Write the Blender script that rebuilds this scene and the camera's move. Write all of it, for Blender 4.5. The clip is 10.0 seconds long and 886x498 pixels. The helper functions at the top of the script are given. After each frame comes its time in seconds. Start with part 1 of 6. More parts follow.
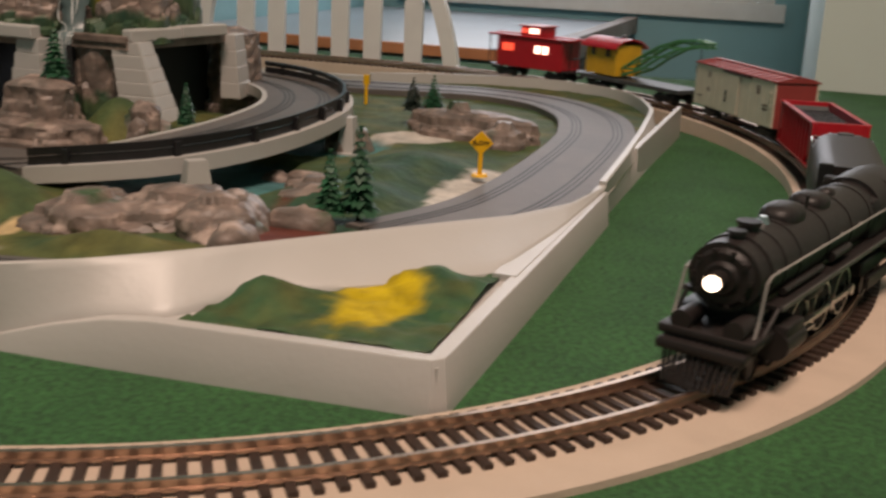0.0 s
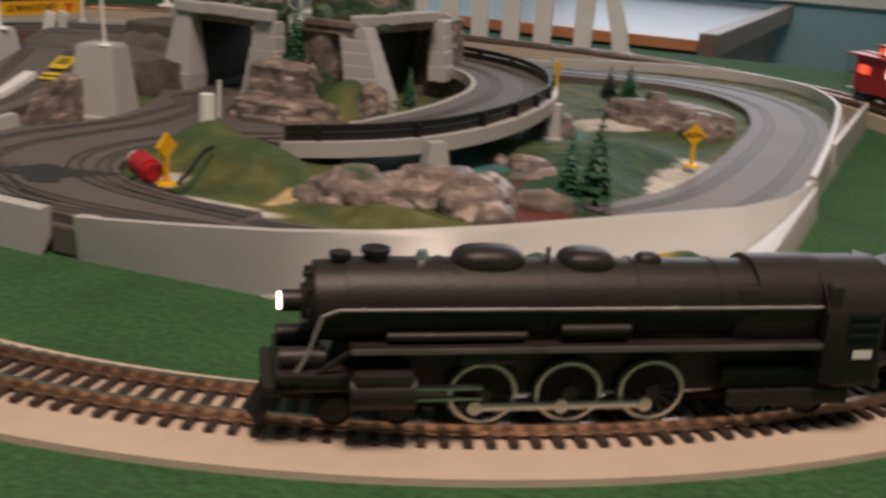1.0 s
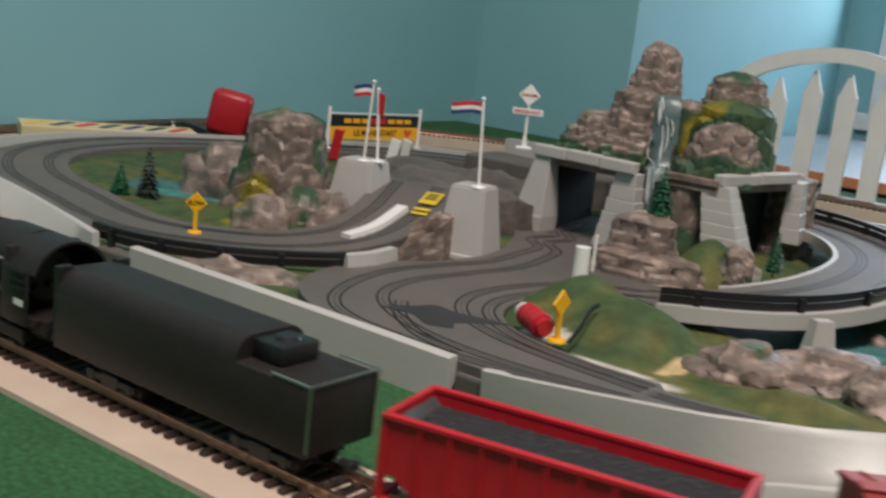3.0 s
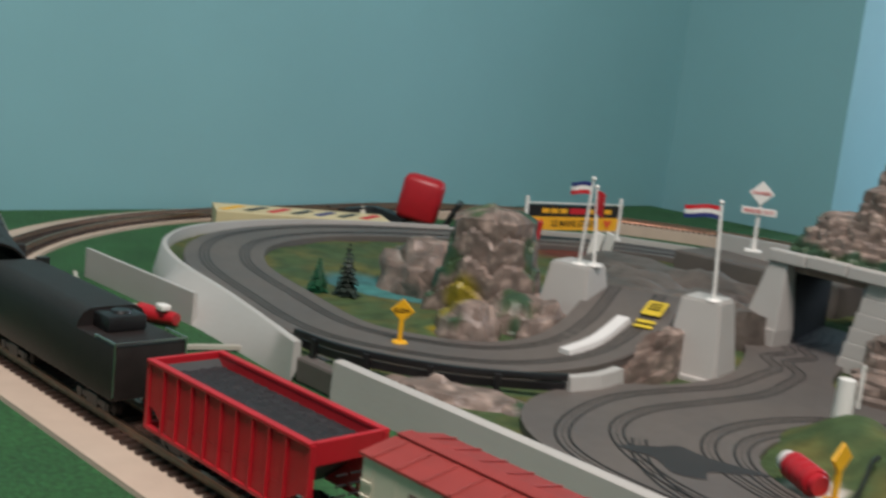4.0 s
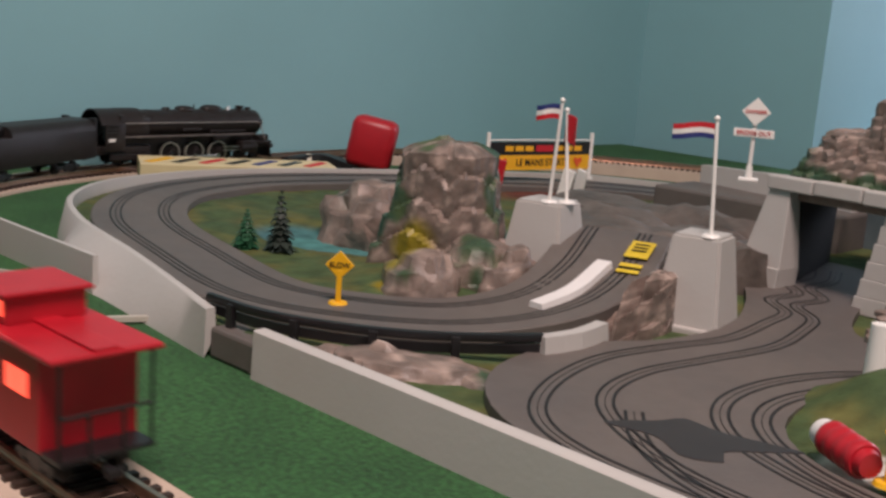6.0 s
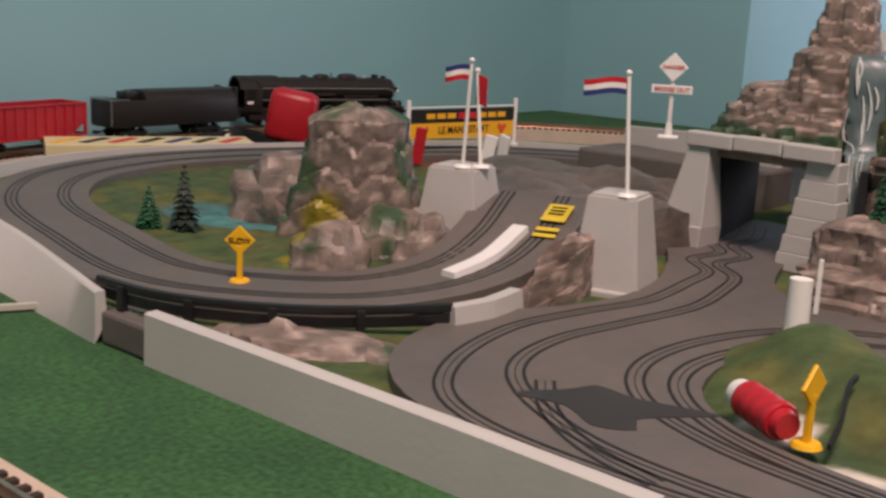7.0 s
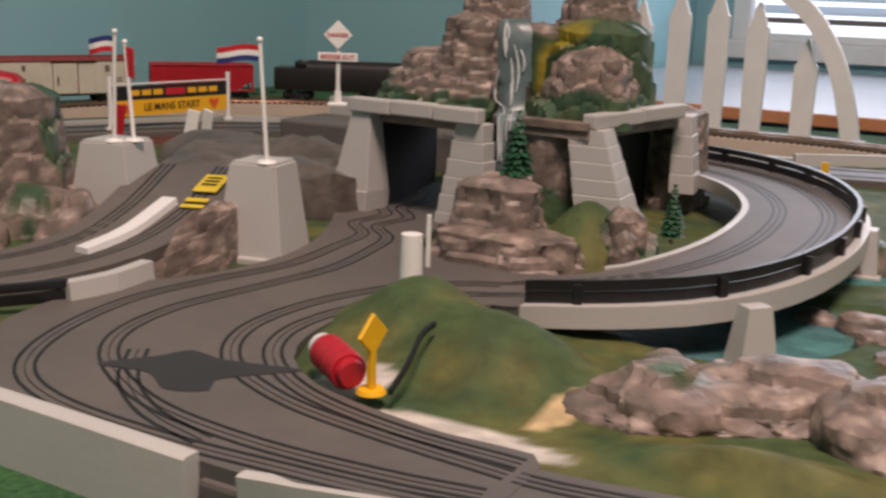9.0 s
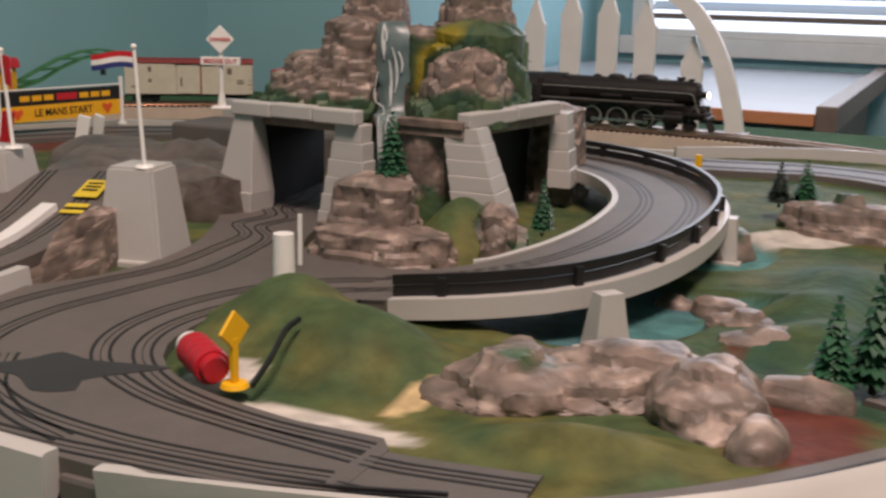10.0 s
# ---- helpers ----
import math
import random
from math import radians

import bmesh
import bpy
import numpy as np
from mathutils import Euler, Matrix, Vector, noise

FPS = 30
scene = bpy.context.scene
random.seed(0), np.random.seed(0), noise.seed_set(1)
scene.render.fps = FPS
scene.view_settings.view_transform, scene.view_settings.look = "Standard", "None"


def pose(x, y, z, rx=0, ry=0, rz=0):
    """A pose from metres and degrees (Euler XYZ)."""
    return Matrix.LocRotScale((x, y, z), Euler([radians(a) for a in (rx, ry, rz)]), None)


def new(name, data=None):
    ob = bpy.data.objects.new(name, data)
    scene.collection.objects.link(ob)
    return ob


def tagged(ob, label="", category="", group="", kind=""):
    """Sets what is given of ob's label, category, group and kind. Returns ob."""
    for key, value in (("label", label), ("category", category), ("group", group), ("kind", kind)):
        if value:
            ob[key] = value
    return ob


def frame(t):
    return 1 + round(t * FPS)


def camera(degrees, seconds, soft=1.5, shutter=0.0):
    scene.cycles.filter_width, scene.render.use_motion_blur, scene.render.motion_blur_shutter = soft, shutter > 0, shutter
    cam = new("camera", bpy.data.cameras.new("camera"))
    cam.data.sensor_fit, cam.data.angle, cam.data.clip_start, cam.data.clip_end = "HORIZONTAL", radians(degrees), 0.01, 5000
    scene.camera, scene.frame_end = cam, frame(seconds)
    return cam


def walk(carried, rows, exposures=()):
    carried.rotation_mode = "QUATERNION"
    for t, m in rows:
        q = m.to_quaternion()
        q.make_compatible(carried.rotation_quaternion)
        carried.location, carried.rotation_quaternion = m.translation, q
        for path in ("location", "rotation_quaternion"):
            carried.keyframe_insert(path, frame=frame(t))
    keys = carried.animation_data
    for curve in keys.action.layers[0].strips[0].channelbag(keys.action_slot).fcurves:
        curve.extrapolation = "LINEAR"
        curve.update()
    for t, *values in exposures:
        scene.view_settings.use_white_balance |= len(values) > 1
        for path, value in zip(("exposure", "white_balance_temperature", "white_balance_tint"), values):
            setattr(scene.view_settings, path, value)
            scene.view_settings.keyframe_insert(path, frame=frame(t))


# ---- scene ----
cam = camera(44.17, 10.0, soft=2.7, shutter=0.4)
# seconds, then centimetres x, y, z and degrees of yaw, pitch, roll
PATH = [
    (0, 8.68, -28.24, 12.37, 16.49, -15.43, 2.87),
    (0.5, 7.36, -31.09, 12.66, 18.36, -16.59, 3.36),
    (1, 5.12, -33.42, 13.25, 22.65, -16.99, 3.89),
    (1.5, 2.49, -35.24, 13.80, 28.32, -15.40, 4.99),
    (2, 1.70, -36.17, 13.86, 31.91, -13.93, 6.09),
    (3.5, -3.83, -34.59, 14.76, 39.70, -10.78, 6.48),
    (4, -7.21, -33.07, 15.00, 45.19, -9.22, 6.50),
    (4.5, -9.59, -31.53, 14.84, 48.55, -8.10, 6.22),
    (5, -11.13, -29.41, 14.28, 46.96, -7.63, 6.19),
    (5.5, -12.20, -27.54, 13.54, 44.88, -9.68, 5.42),
    (7, -13.01, -23.59, 12.42, 40.24, -12.56, 2.71),
    (7.5, -12.35, -22.53, 12.32, 37.87, -13.05, 2.47),
    (8, -10.98, -21.56, 12.47, 35.08, -13.26, 2.22),
    (8.5, -9.35, -20.85, 12.38, 32.21, -13.27, 2.21),
    (9, -7.57, -20.25, 12.32, 29.56, -13.33, 1.93),
    (9.5, -6.46, -20.24, 12.46, 27.29, -13.36, 1.45),
    (10, -5.25, -20.69, 12.66, 25.31, -13.32, 1.36),
]
CM = 0.01


def at(x, y, z, rx=0, ry=0, rz=0):
    """A pose from centimetres and degrees."""
    return pose(x * CM, y * CM, z * CM, rx, ry, rz)


walk(cam, [(t, at(x, y, z, 90 + p, 0, yaw) @ pose(0, 0, 0, 0, 0, roll)) for t, x, y, z, yaw, p, roll in PATH],
     exposures=[(0.0, -0.42, 7500, 26), (1.5, -0.45, 7050, 26), (2.2, -0.34, 6700, 22), (3.5, 0.05, 6050, 14), (5.5, 0.02, 6400, 27), (7.5, 0.06, 7000, 34), (10.0, -0.05, 6950, 29)])

# ---- light ----
world = bpy.data.worlds.new("world")
scene.world = world
world.use_nodes = True
wn = world.node_tree
sky = wn.nodes.new("ShaderNodeTexSky")
sky.sky_type, sky.sun_disc, sky.sun_elevation, sky.sun_rotation = "NISHITA", False, radians(35), radians(20)
wn.links.new(sky.outputs[0], wn.nodes["Background"].inputs[0])
wn.nodes["Background"].inputs[1].default_value = 0.1


def area_lamp(name, m, sx, sy, watts, colour):
    data = bpy.data.lights.new(name, "AREA")
    data.shape, data.size, data.size_y, data.energy, data.color = "RECTANGLE", sx, sy, watts, colour
    ob = new(name, data)
    ob.matrix_world = m
    return ob


area_lamp("ceiling_lamp_light", at(25, -45, 160), 0.5, 0.5, 40, (1.0, 0.88, 0.76))
area_lamp("window_light", at(-28, 176, 45, -90, 0, 0), 0.75, 0.5, 5, (0.80, 0.92, 1.0))


# ---- materials ----
def mat(name, colour, rough=0.6, metal=0.0, vary=0.12, scale=60.0, bump=0.0, bump_scale=200.0, second=None, mix_scale=8.0, sharp=0.1, emit=0.0, island=0.0, detail=5.0):
    """A procedural surface: fine grain, a second colour in patches, relief, random tint from object to object."""
    m = bpy.data.materials.new(name)
    m.use_nodes = True
    nt = m.node_tree
    b = nt.nodes["Principled BSDF"]
    b.inputs["Roughness"].default_value, b.inputs["Metallic"].default_value = rough, metal
    tc = nt.nodes.new("ShaderNodeTexCoord")
    n1 = nt.nodes.new("ShaderNodeTexNoise")
    n1.inputs["Scale"].default_value, n1.inputs["Detail"].default_value = scale, detail
    nt.links.new(tc.outputs["Object"], n1.inputs["Vector"])
    base = nt.nodes.new("ShaderNodeRGB")
    base.outputs[0].default_value = (*colour, 1)
    out = base.outputs[0]
    if second:
        n2 = nt.nodes.new("ShaderNodeTexNoise")
        n2.inputs["Scale"].default_value, n2.inputs["Detail"].default_value = mix_scale, 6
        nt.links.new(tc.outputs["Object"], n2.inputs["Vector"])
        r = nt.nodes.new("ShaderNodeMapRange")
        r.inputs[1].default_value, r.inputs[2].default_value = 0.5 - sharp, 0.5 + sharp
        nt.links.new(n2.outputs[0], r.inputs[0])
        mx = nt.nodes.new("ShaderNodeMix")
        mx.data_type = "RGBA"
        nt.links.new(r.outputs[0], mx.inputs[0])
        nt.links.new(out, mx.inputs[6])
        mx.inputs[7].default_value = (*second, 1)
        out = mx.outputs[2]
    hsv = nt.nodes.new("ShaderNodeHueSaturation")
    r = nt.nodes.new("ShaderNodeMapRange")
    r.inputs[1].default_value, r.inputs[2].default_value = 0.25, 0.75
    r.inputs[3].default_value, r.inputs[4].default_value = 1 - vary, 1 + vary
    nt.links.new(n1.outputs[0], r.inputs[0])
    val = r.outputs[0]
    if island:
        oi = nt.nodes.new("ShaderNodeObjectInfo")
        r2 = nt.nodes.new("ShaderNodeMapRange")
        r2.inputs[3].default_value, r2.inputs[4].default_value = 1 - island, 1 + island
        nt.links.new(oi.outputs["Random"], r2.inputs[0])
        mu = nt.nodes.new("ShaderNodeMath")
        mu.operation = "MULTIPLY"
        nt.links.new(val, mu.inputs[0])
        nt.links.new(r2.outputs[0], mu.inputs[1])
        val = mu.outputs[0]
    nt.links.new(val, hsv.inputs["Value"])
    nt.links.new(out, hsv.inputs["Color"])
    nt.links.new(hsv.outputs[0], b.inputs["Base Color"])
    if bump:
        n3 = nt.nodes.new("ShaderNodeTexNoise")
        n3.inputs["Scale"].default_value, n3.inputs["Detail"].default_value = bump_scale, 6
        nt.links.new(tc.outputs["Object"], n3.inputs["Vector"])
        bp = nt.nodes.new("ShaderNodeBump")
        bp.inputs["Strength"].default_value, bp.inputs["Distance"].default_value = bump, 0.002
        nt.links.new(n3.outputs[0], bp.inputs["Height"])
        nt.links.new(bp.outputs[0], b.inputs["Normal"])
    if emit:
        b.inputs["Emission Color"].default_value = (*colour, 1)
        b.inputs["Emission Strength"].default_value = emit
    return m


WALL = mat("teal_wall_paint", (0.215, 0.43, 0.47), 0.7, vary=0.04, scale=6, bump=0.05, bump_scale=300)
WALL_WHITE = mat("pale_wall_paint", (0.55, 0.60, 0.56), 0.7, vary=0.04, scale=6)
GRASS = mat("grass_mat", (0.027, 0.115, 0.033), 0.95, vary=0.55, scale=420, bump=0.9, bump_scale=700, second=(0.015, 0.072, 0.022), mix_scale=25, sharp=0.25)
PLASTIC = mat("pale_grey_plastic", (0.46, 0.44, 0.415), 0.42, vary=0.05, scale=20, bump=0.06, bump_scale=400)
ROAD = mat("grey_road_plastic", (0.120, 0.102, 0.090), 0.57, vary=0.08, scale=120, bump=0.08, bump_scale=900, second=(0.100, 0.088, 0.081), mix_scale=14)
SLOT = mat("dark_slot", (0.012, 0.010, 0.010), 0.55, vary=0.1)
BLACK = mat("black_plastic", (0.012, 0.011, 0.012), 0.38, vary=0.15, scale=150)
LOCO = mat("black_cast_metal", (0.019, 0.0148, 0.014), 0.45, vary=0.2, scale=200, bump=0.1, bump_scale=900)
LOCO.node_tree.nodes["Principled BSDF"].inputs["Specular IOR Level"].default_value = 0.3
BED = mat("beige_foam_roadbed", (0.48, 0.375, 0.295), 0.85, vary=0.07, scale=60, bump=0.2, bump_scale=900)
TIE = mat("dark_brown_tie", (0.035, 0.018, 0.012), 0.6, vary=0.25, scale=300, island=0.2)
RAIL = mat("brass_rail", (0.60, 0.42, 0.32), 0.32, 1.0, vary=0.15, scale=200)
CEILING = mat("white_ceiling", (0.75, 0.74, 0.70), 0.8, vary=0.03)
FLOOR = mat("carpet", (0.2, 0.16, 0.12), 0.9, vary=0.2, scale=300)
RED = mat("red_plastic", (0.42, 0.010, 0.018), 0.4, vary=0.1, scale=100)
CREAM = mat("cream_plastic", (0.58, 0.53, 0.42), 0.5, vary=0.08, scale=100)
ROOFRED = mat("brown_red_plastic", (0.27, 0.035, 0.030), 0.55, vary=0.12, scale=100)
YELLOW = mat("yellow_plastic", (0.62, 0.33, 0.02), 0.45, vary=0.1, scale=100)


# ---- making things ----
def part(name, bm, material, parent=None, label="", smooth=0.0):
    """Links a bmesh drawn in centimetres as one mesh object, under a thing if one is given."""
    bmesh.ops.scale(bm, vec=(CM, CM, CM), verts=bm.verts)
    me = bpy.data.meshes.new(name)
    bm.to_mesh(me)
    bm.free()
    for m in material if isinstance(material, (list, tuple)) else [material]:
        me.materials.append(m)
    if smooth:
        me.set_sharp_from_angle(angle=radians(smooth))
        for p in me.polygons:
            p.use_smooth = True
    ob = new(name, me)
    if parent:
        ob.parent = parent
    if label:
        ob["label"] = label
    return ob


def thing(name, label, category, m=None, group="", kind=""):
    ob = new(name)
    ob.empty_display_size = 0.01
    if m is not None:
        ob.matrix_world = m
    return tagged(ob, label, category, group, kind)


def add(bm, fn, m=None, **kw):
    got = fn(bm, **kw)
    if m is not None:
        bmesh.ops.transform(bm, matrix=m, verts=got["verts"])
    return got["verts"]


def mv(x=0, y=0, z=0, rx=0, ry=0, rz=0):
    return pose(x, y, z, rx, ry, rz)


def box(bm, x0, x1, y0, y1, z0, z1, bevel=0.0, m=None):
    vs = bmesh.ops.create_cube(bm, size=1)["verts"]
    bmesh.ops.transform(bm, matrix=Matrix.Translation(((x0 + x1) / 2, (y0 + y1) / 2, (z0 + z1) / 2)) @ Matrix.Diagonal((abs(x1 - x0), abs(y1 - y0), abs(z1 - z0), 1)), verts=vs)
    if m is not None:
        bmesh.ops.transform(bm, matrix=m, verts=vs)
    if bevel:
        es = list({e for v in vs for e in v.link_edges})
        bmesh.ops.bevel(bm, geom=es, offset=bevel, segments=2, affect="EDGES", profile=0.5)


def tube(bm, r, length, m, seg=16, r2=None, caps=True):
    """A cylinder or cone along local z from 0 to length."""
    vs = bmesh.ops.create_cone(bm, cap_ends=caps, segments=seg, radius1=r, radius2=r if r2 is None else r2, depth=length)["verts"]
    bmesh.ops.transform(bm, matrix=m @ Matrix.Translation((0, 0, length / 2)), verts=vs)
    return vs


def rod(bm, a, b, r, seg=8, r2=None):
    a, b = Vector(a), Vector(b)
    q = (b - a).to_track_quat("Z", "Y").to_matrix().to_4x4()
    return tube(bm, r, (b - a).length, Matrix.Translation(a) @ q, seg, r2)


def prism(bm, pts, z0, z1):
    """An upright prism over a plan outline."""
    lo = [bm.verts.new((x, y, z0)) for x, y in pts]
    hi = [bm.verts.new((x, y, z1)) for x, y in pts]
    n = len(pts)
    for i in range(n):
        bm.faces.new((lo[i], lo[(i + 1) % n], hi[(i + 1) % n], hi[i]))
    bm.faces.new(hi)
    bm.faces.new(lo[::-1])
    bmesh.ops.recalc_face_normals(bm, faces=bm.faces)


def spline(pts, step=0.6, closed=False):
    """A smooth curve through points of two or three coordinates, as evenly spaced points."""
    p = [Vector(q if len(q) == 3 else (*q, 0.0)) for q in pts]
    n, out = len(p), []
    for i in range(n if closed else n - 1):
        a, b = p[i], p[(i + 1) % n]
        a0 = p[i - 1] if closed or i > 0 else a * 2 - b
        b1 = p[(i + 2) % n] if closed or i < n - 2 else b * 2 - a
        k = max(2, int((b - a).length / step))
        for j in range(k):
            t = j / k
            out.append(0.5 * (2 * a + (b - a0) * t + (2 * a0 - 5 * a + 4 * b - b1) * t * t + (3 * a - a0 - 3 * b + b1) * t ** 3))
    if not closed:
        out.append(p[-1])
    return out


def sweep(bm, line, profile, closed=False, cap=True):
    """Carries a profile of (sideways, up) points along a line; sideways is to the right of the way."""
    rings, n = [], len(line)
    for i, c in enumerate(line):
        d = (line[(i + 1) % n] if closed or i < n - 1 else c) - (line[i - 1] if closed or i > 0 else c)
        d.z = 0
        d.normalize()
        right = Vector((d.y, -d.x, 0))
        rings.append([bm.verts.new(c + right * s + Vector((0, 0, u))) for s, u in profile])
    k = len(profile)
    for i in range(n if closed else n - 1):
        a, b = rings[i], rings[(i + 1) % n]
        for j in range(k):
            bm.faces.new((a[j], a[(j + 1) % k], b[(j + 1) % k], b[j]))
    if cap and not closed:
        bm.faces.new(rings[0][::-1])
        bm.faces.new(rings[-1])
    bmesh.ops.recalc_face_normals(bm, faces=bm.faces)


def rect(w, h, z=0.0):
    return [(-w / 2, z), (w / 2, z), (w / 2, z + h), (-w / 2, z + h)]


# ---- the room ----
def slab(name, dims, material, bevel=0.0, label="", category=""):
    bm = bmesh.new()
    box(bm, *dims, bevel=bevel)
    return tagged(part(name, bm, material), label, category, kind="structure")


slab("floor", (-110, 170, -250, 200, -80, -75), FLOOR)
slab("ceiling", (-110, 170, -250, 200, 165, 170), CEILING)
slab("wall_west", (-104, -94, -250, 95, -75, 165), WALL)
slab("wall_north_west", (-104, -69.5, 95, 180, -75, 165), WALL)
slab("wall_north_east", (12.3, 170, 92, 180, -75, 165), WALL_WHITE)
slab("wall_east", (160, 170, -250, 92, -75, 165), WALL)
slab("wall_south", (-104, 160, -260, -250, -75, 165), WALL)
slab("grass_table", (-93.8, 75, -75, 91.8, -3, 0), GRASS, label="green grass mat laid over the train table", category="table")
# ---- window alcove ----
WHITE = mat("white_paint", (0.72, 0.70, 0.68), 0.5, vary=0.05, scale=40)
CORAL = mat("orange_wood_edge", (0.50, 0.20, 0.09), 0.5, vary=0.15, scale=30)
SILVER = mat("pale_desk_top", (0.30, 0.335, 0.375), 0.35, vary=0.08, scale=8)
DARKWOOD = mat("grey_brown_wood", (0.16, 0.12, 0.10), 0.5, vary=0.15, scale=40)
bm = bmesh.new()
box(bm, -69.5, 12.3, 180, 190, -75, 5)
box(bm, -69.5, 12.3, 180, 190, 85, 165)
box(bm, -69.5, -62, 180, 190, 5, 85)
box(bm, 6, 12.3, 180, 190, 5, 85)
tagged(part("wall_window", bm, WALL), kind="structure")
DAY = mat("bright_daylight_outside", (0.80, 0.93, 1.0), 1.0, emit=1.3, vary=0.0)
slab("backdrop", (-64, 8, 188, 189, 4, 86), DAY)
window = thing("window_1", "white window with closed slatted blinds over the desk", "window", kind="structure")
bm = bmesh.new()
box(bm, -64.5, 8.5, 178.6, 180.4, 2.2, 5.4, 0.2)
part("window_sill", bm, WHITE, window)
bm = bmesh.new()
box(bm, -62.5, -59.5, 179, 183, 5.4, 85, 0.2)
box(bm, 3.5, 6.5, 179, 183, 5.4, 85, 0.2)
box(bm, -59.5, 3.5, 179.5, 183, 5.4, 6.8, 0.2)
part("window_frame", bm, WHITE, window)
BLIND = mat("pale_blind_slat", (0.52, 0.61, 0.69), 0.5, vary=0.05, scale=10)
bm = bmesh.new()
box(bm, -59, 3, 180.4, 181.6, 8.6, 9.6, 0.2)
part("blind_bottom_rail", bm, DARKWOOD, window)
bm = bmesh.new()
box(bm, -59, 3, -1.3, 1.3, -0.08, 0.08, m=mv(0, 0, 0, 32))
slat = part("blind_slat", bm, BLIND, window)
slat.location = (0, 1.81, 0.11)
for i in range(1, 30):
    o = slat.copy()
    scene.collection.objects.link(o)
    o.location = (0, 1.81, 0.11 + 0.023 * i)
desk = thing("window_desk", "pale grey desk top with orange wooden edge in the window alcove", "desk")
bm = bmesh.new()
box(bm, -68.8, -19.5, 101, 178, -1.9, -0.5, 0.15)
part("desk_top", bm, SILVER, desk)
bm = bmesh.new()
box(bm, -68.8, -19.5, 100.2, 101, -1.7, -0.35, 0.1)
part("front_edge", bm, CORAL, desk, "orange wooden edge strip")
bm = bmesh.new()
box(bm, -19.4, -17.2, 99.8, 178, -2.4, 0.6, 0.2)
part("side_rail", bm, DARKWOOD, desk, "dark wooden side rail")
bm = bmesh.new()
box(bm, -62, -60, 103, 176, -70, -1.9)
box(bm, -24, -20, 103, 176, -70, -1.9)
part("side_panel", bm, DARKWOOD, desk)
desk.location.z = 0.012
slab("alcove_floor_cover", (-69.4, 12.2, 95.2, 179.9, -74.9, -74), FLOOR)


# ---- slot racing layout ----
def painted(name, rough=0.55):
    """Paint that follows the mesh's own paint colours, with brush grain and relief."""
    m = bpy.data.materials.new(name)
    m.use_nodes = True
    nt = m.node_tree
    b = nt.nodes["Principled BSDF"]
    b.inputs["Roughness"].default_value = rough
    at_n = nt.nodes.new("ShaderNodeAttribute")
    at_n.attribute_name = "paint"
    tc = nt.nodes.new("ShaderNodeTexCoord")
    hsv = nt.nodes.new("ShaderNodeHueSaturation")
    n1 = nt.nodes.new("ShaderNodeTexNoise")
    n1.inputs["Scale"].default_value, n1.inputs["Detail"].default_value = 110, 7
    r = nt.nodes.new("ShaderNodeMapRange")
    r.inputs[1].default_value, r.inputs[2].default_value = 0.3, 0.7
    r.inputs[3].default_value, r.inputs[4].default_value = 0.72, 1.3
    bp = nt.nodes.new("ShaderNodeBump")
    bp.inputs["Strength"].default_value, bp.inputs["Distance"].default_value = 0.35, 0.002
    n2 = nt.nodes.new("ShaderNodeTexNoise")
    n2.inputs["Scale"].default_value, n2.inputs["Detail"].default_value = 260, 6
    nt.links.new(tc.outputs["Object"], n1.inputs["Vector"])
    nt.links.new(tc.outputs["Object"], n2.inputs["Vector"])
    nt.links.new(n1.outputs[0], r.inputs[0])
    nt.links.new(r.outputs[0], hsv.inputs["Value"])
    nt.links.new(at_n.outputs["Color"], hsv.inputs["Color"])
    nt.links.new(hsv.outputs[0], b.inputs["Base Color"])
    nt.links.new(n2.outputs[0], bp.inputs["Height"])
    nt.links.new(bp.outputs[0], b.inputs["Normal"])
    return m


PAINT = painted("hand_painted_landscape", 0.72)
PAINT.node_tree.nodes["Principled BSDF"].inputs["Specular IOR Level"].default_value = 0.22
CLIFF = painted("hand_painted_rock", 0.48)
C_TURF, C_OLIVE, C_DEEP = (0.054, 0.084, 0.032), (0.108, 0.104, 0.032), (0.022, 0.060, 0.036)
C_ROCK, C_ROCK_L, C_ROCK_D = (0.20, 0.147, 0.122), (0.37, 0.28, 0.235), (0.125, 0.096, 0.080)
C_POND, C_POND_D = (0.050, 0.125, 0.135), (0.060, 0.200, 0.190)
C_SAND, C_WHITE, C_EARTH, C_YELLOW, C_GREY = (0.52, 0.38, 0.20), (0.48, 0.44, 0.39), (0.115, 0.032, 0.022), (0.22, 0.17, 0.010), (0.13, 0.112, 0.10)


def blend(a, b, t):
    t = min(1.0, max(0.0, t))
    return tuple(x + (y - x) * t for x, y in zip(a, b))


def nz(x, y, z=0.0, s=1.0):
    return noise.fractal(Vector((x * s, y * s, z * s)), 1.0, 2.0, 4)


def bump_at(x, y, cx, cy, rx, ry):
    d = ((x - cx) / rx) ** 2 + ((y - cy) / ry) ** 2
    return math.exp(-1.6 * d) if d < 4 else 0.0


def with_paint(ob, colour_of):
    me = ob.data
    layer = me.color_attributes.new("paint", "FLOAT_COLOR", "POINT")
    for i, v in enumerate(me.vertices):
        layer.data[i].color = (*colour_of(v.co / CM, v.normal), 1)
    return ob


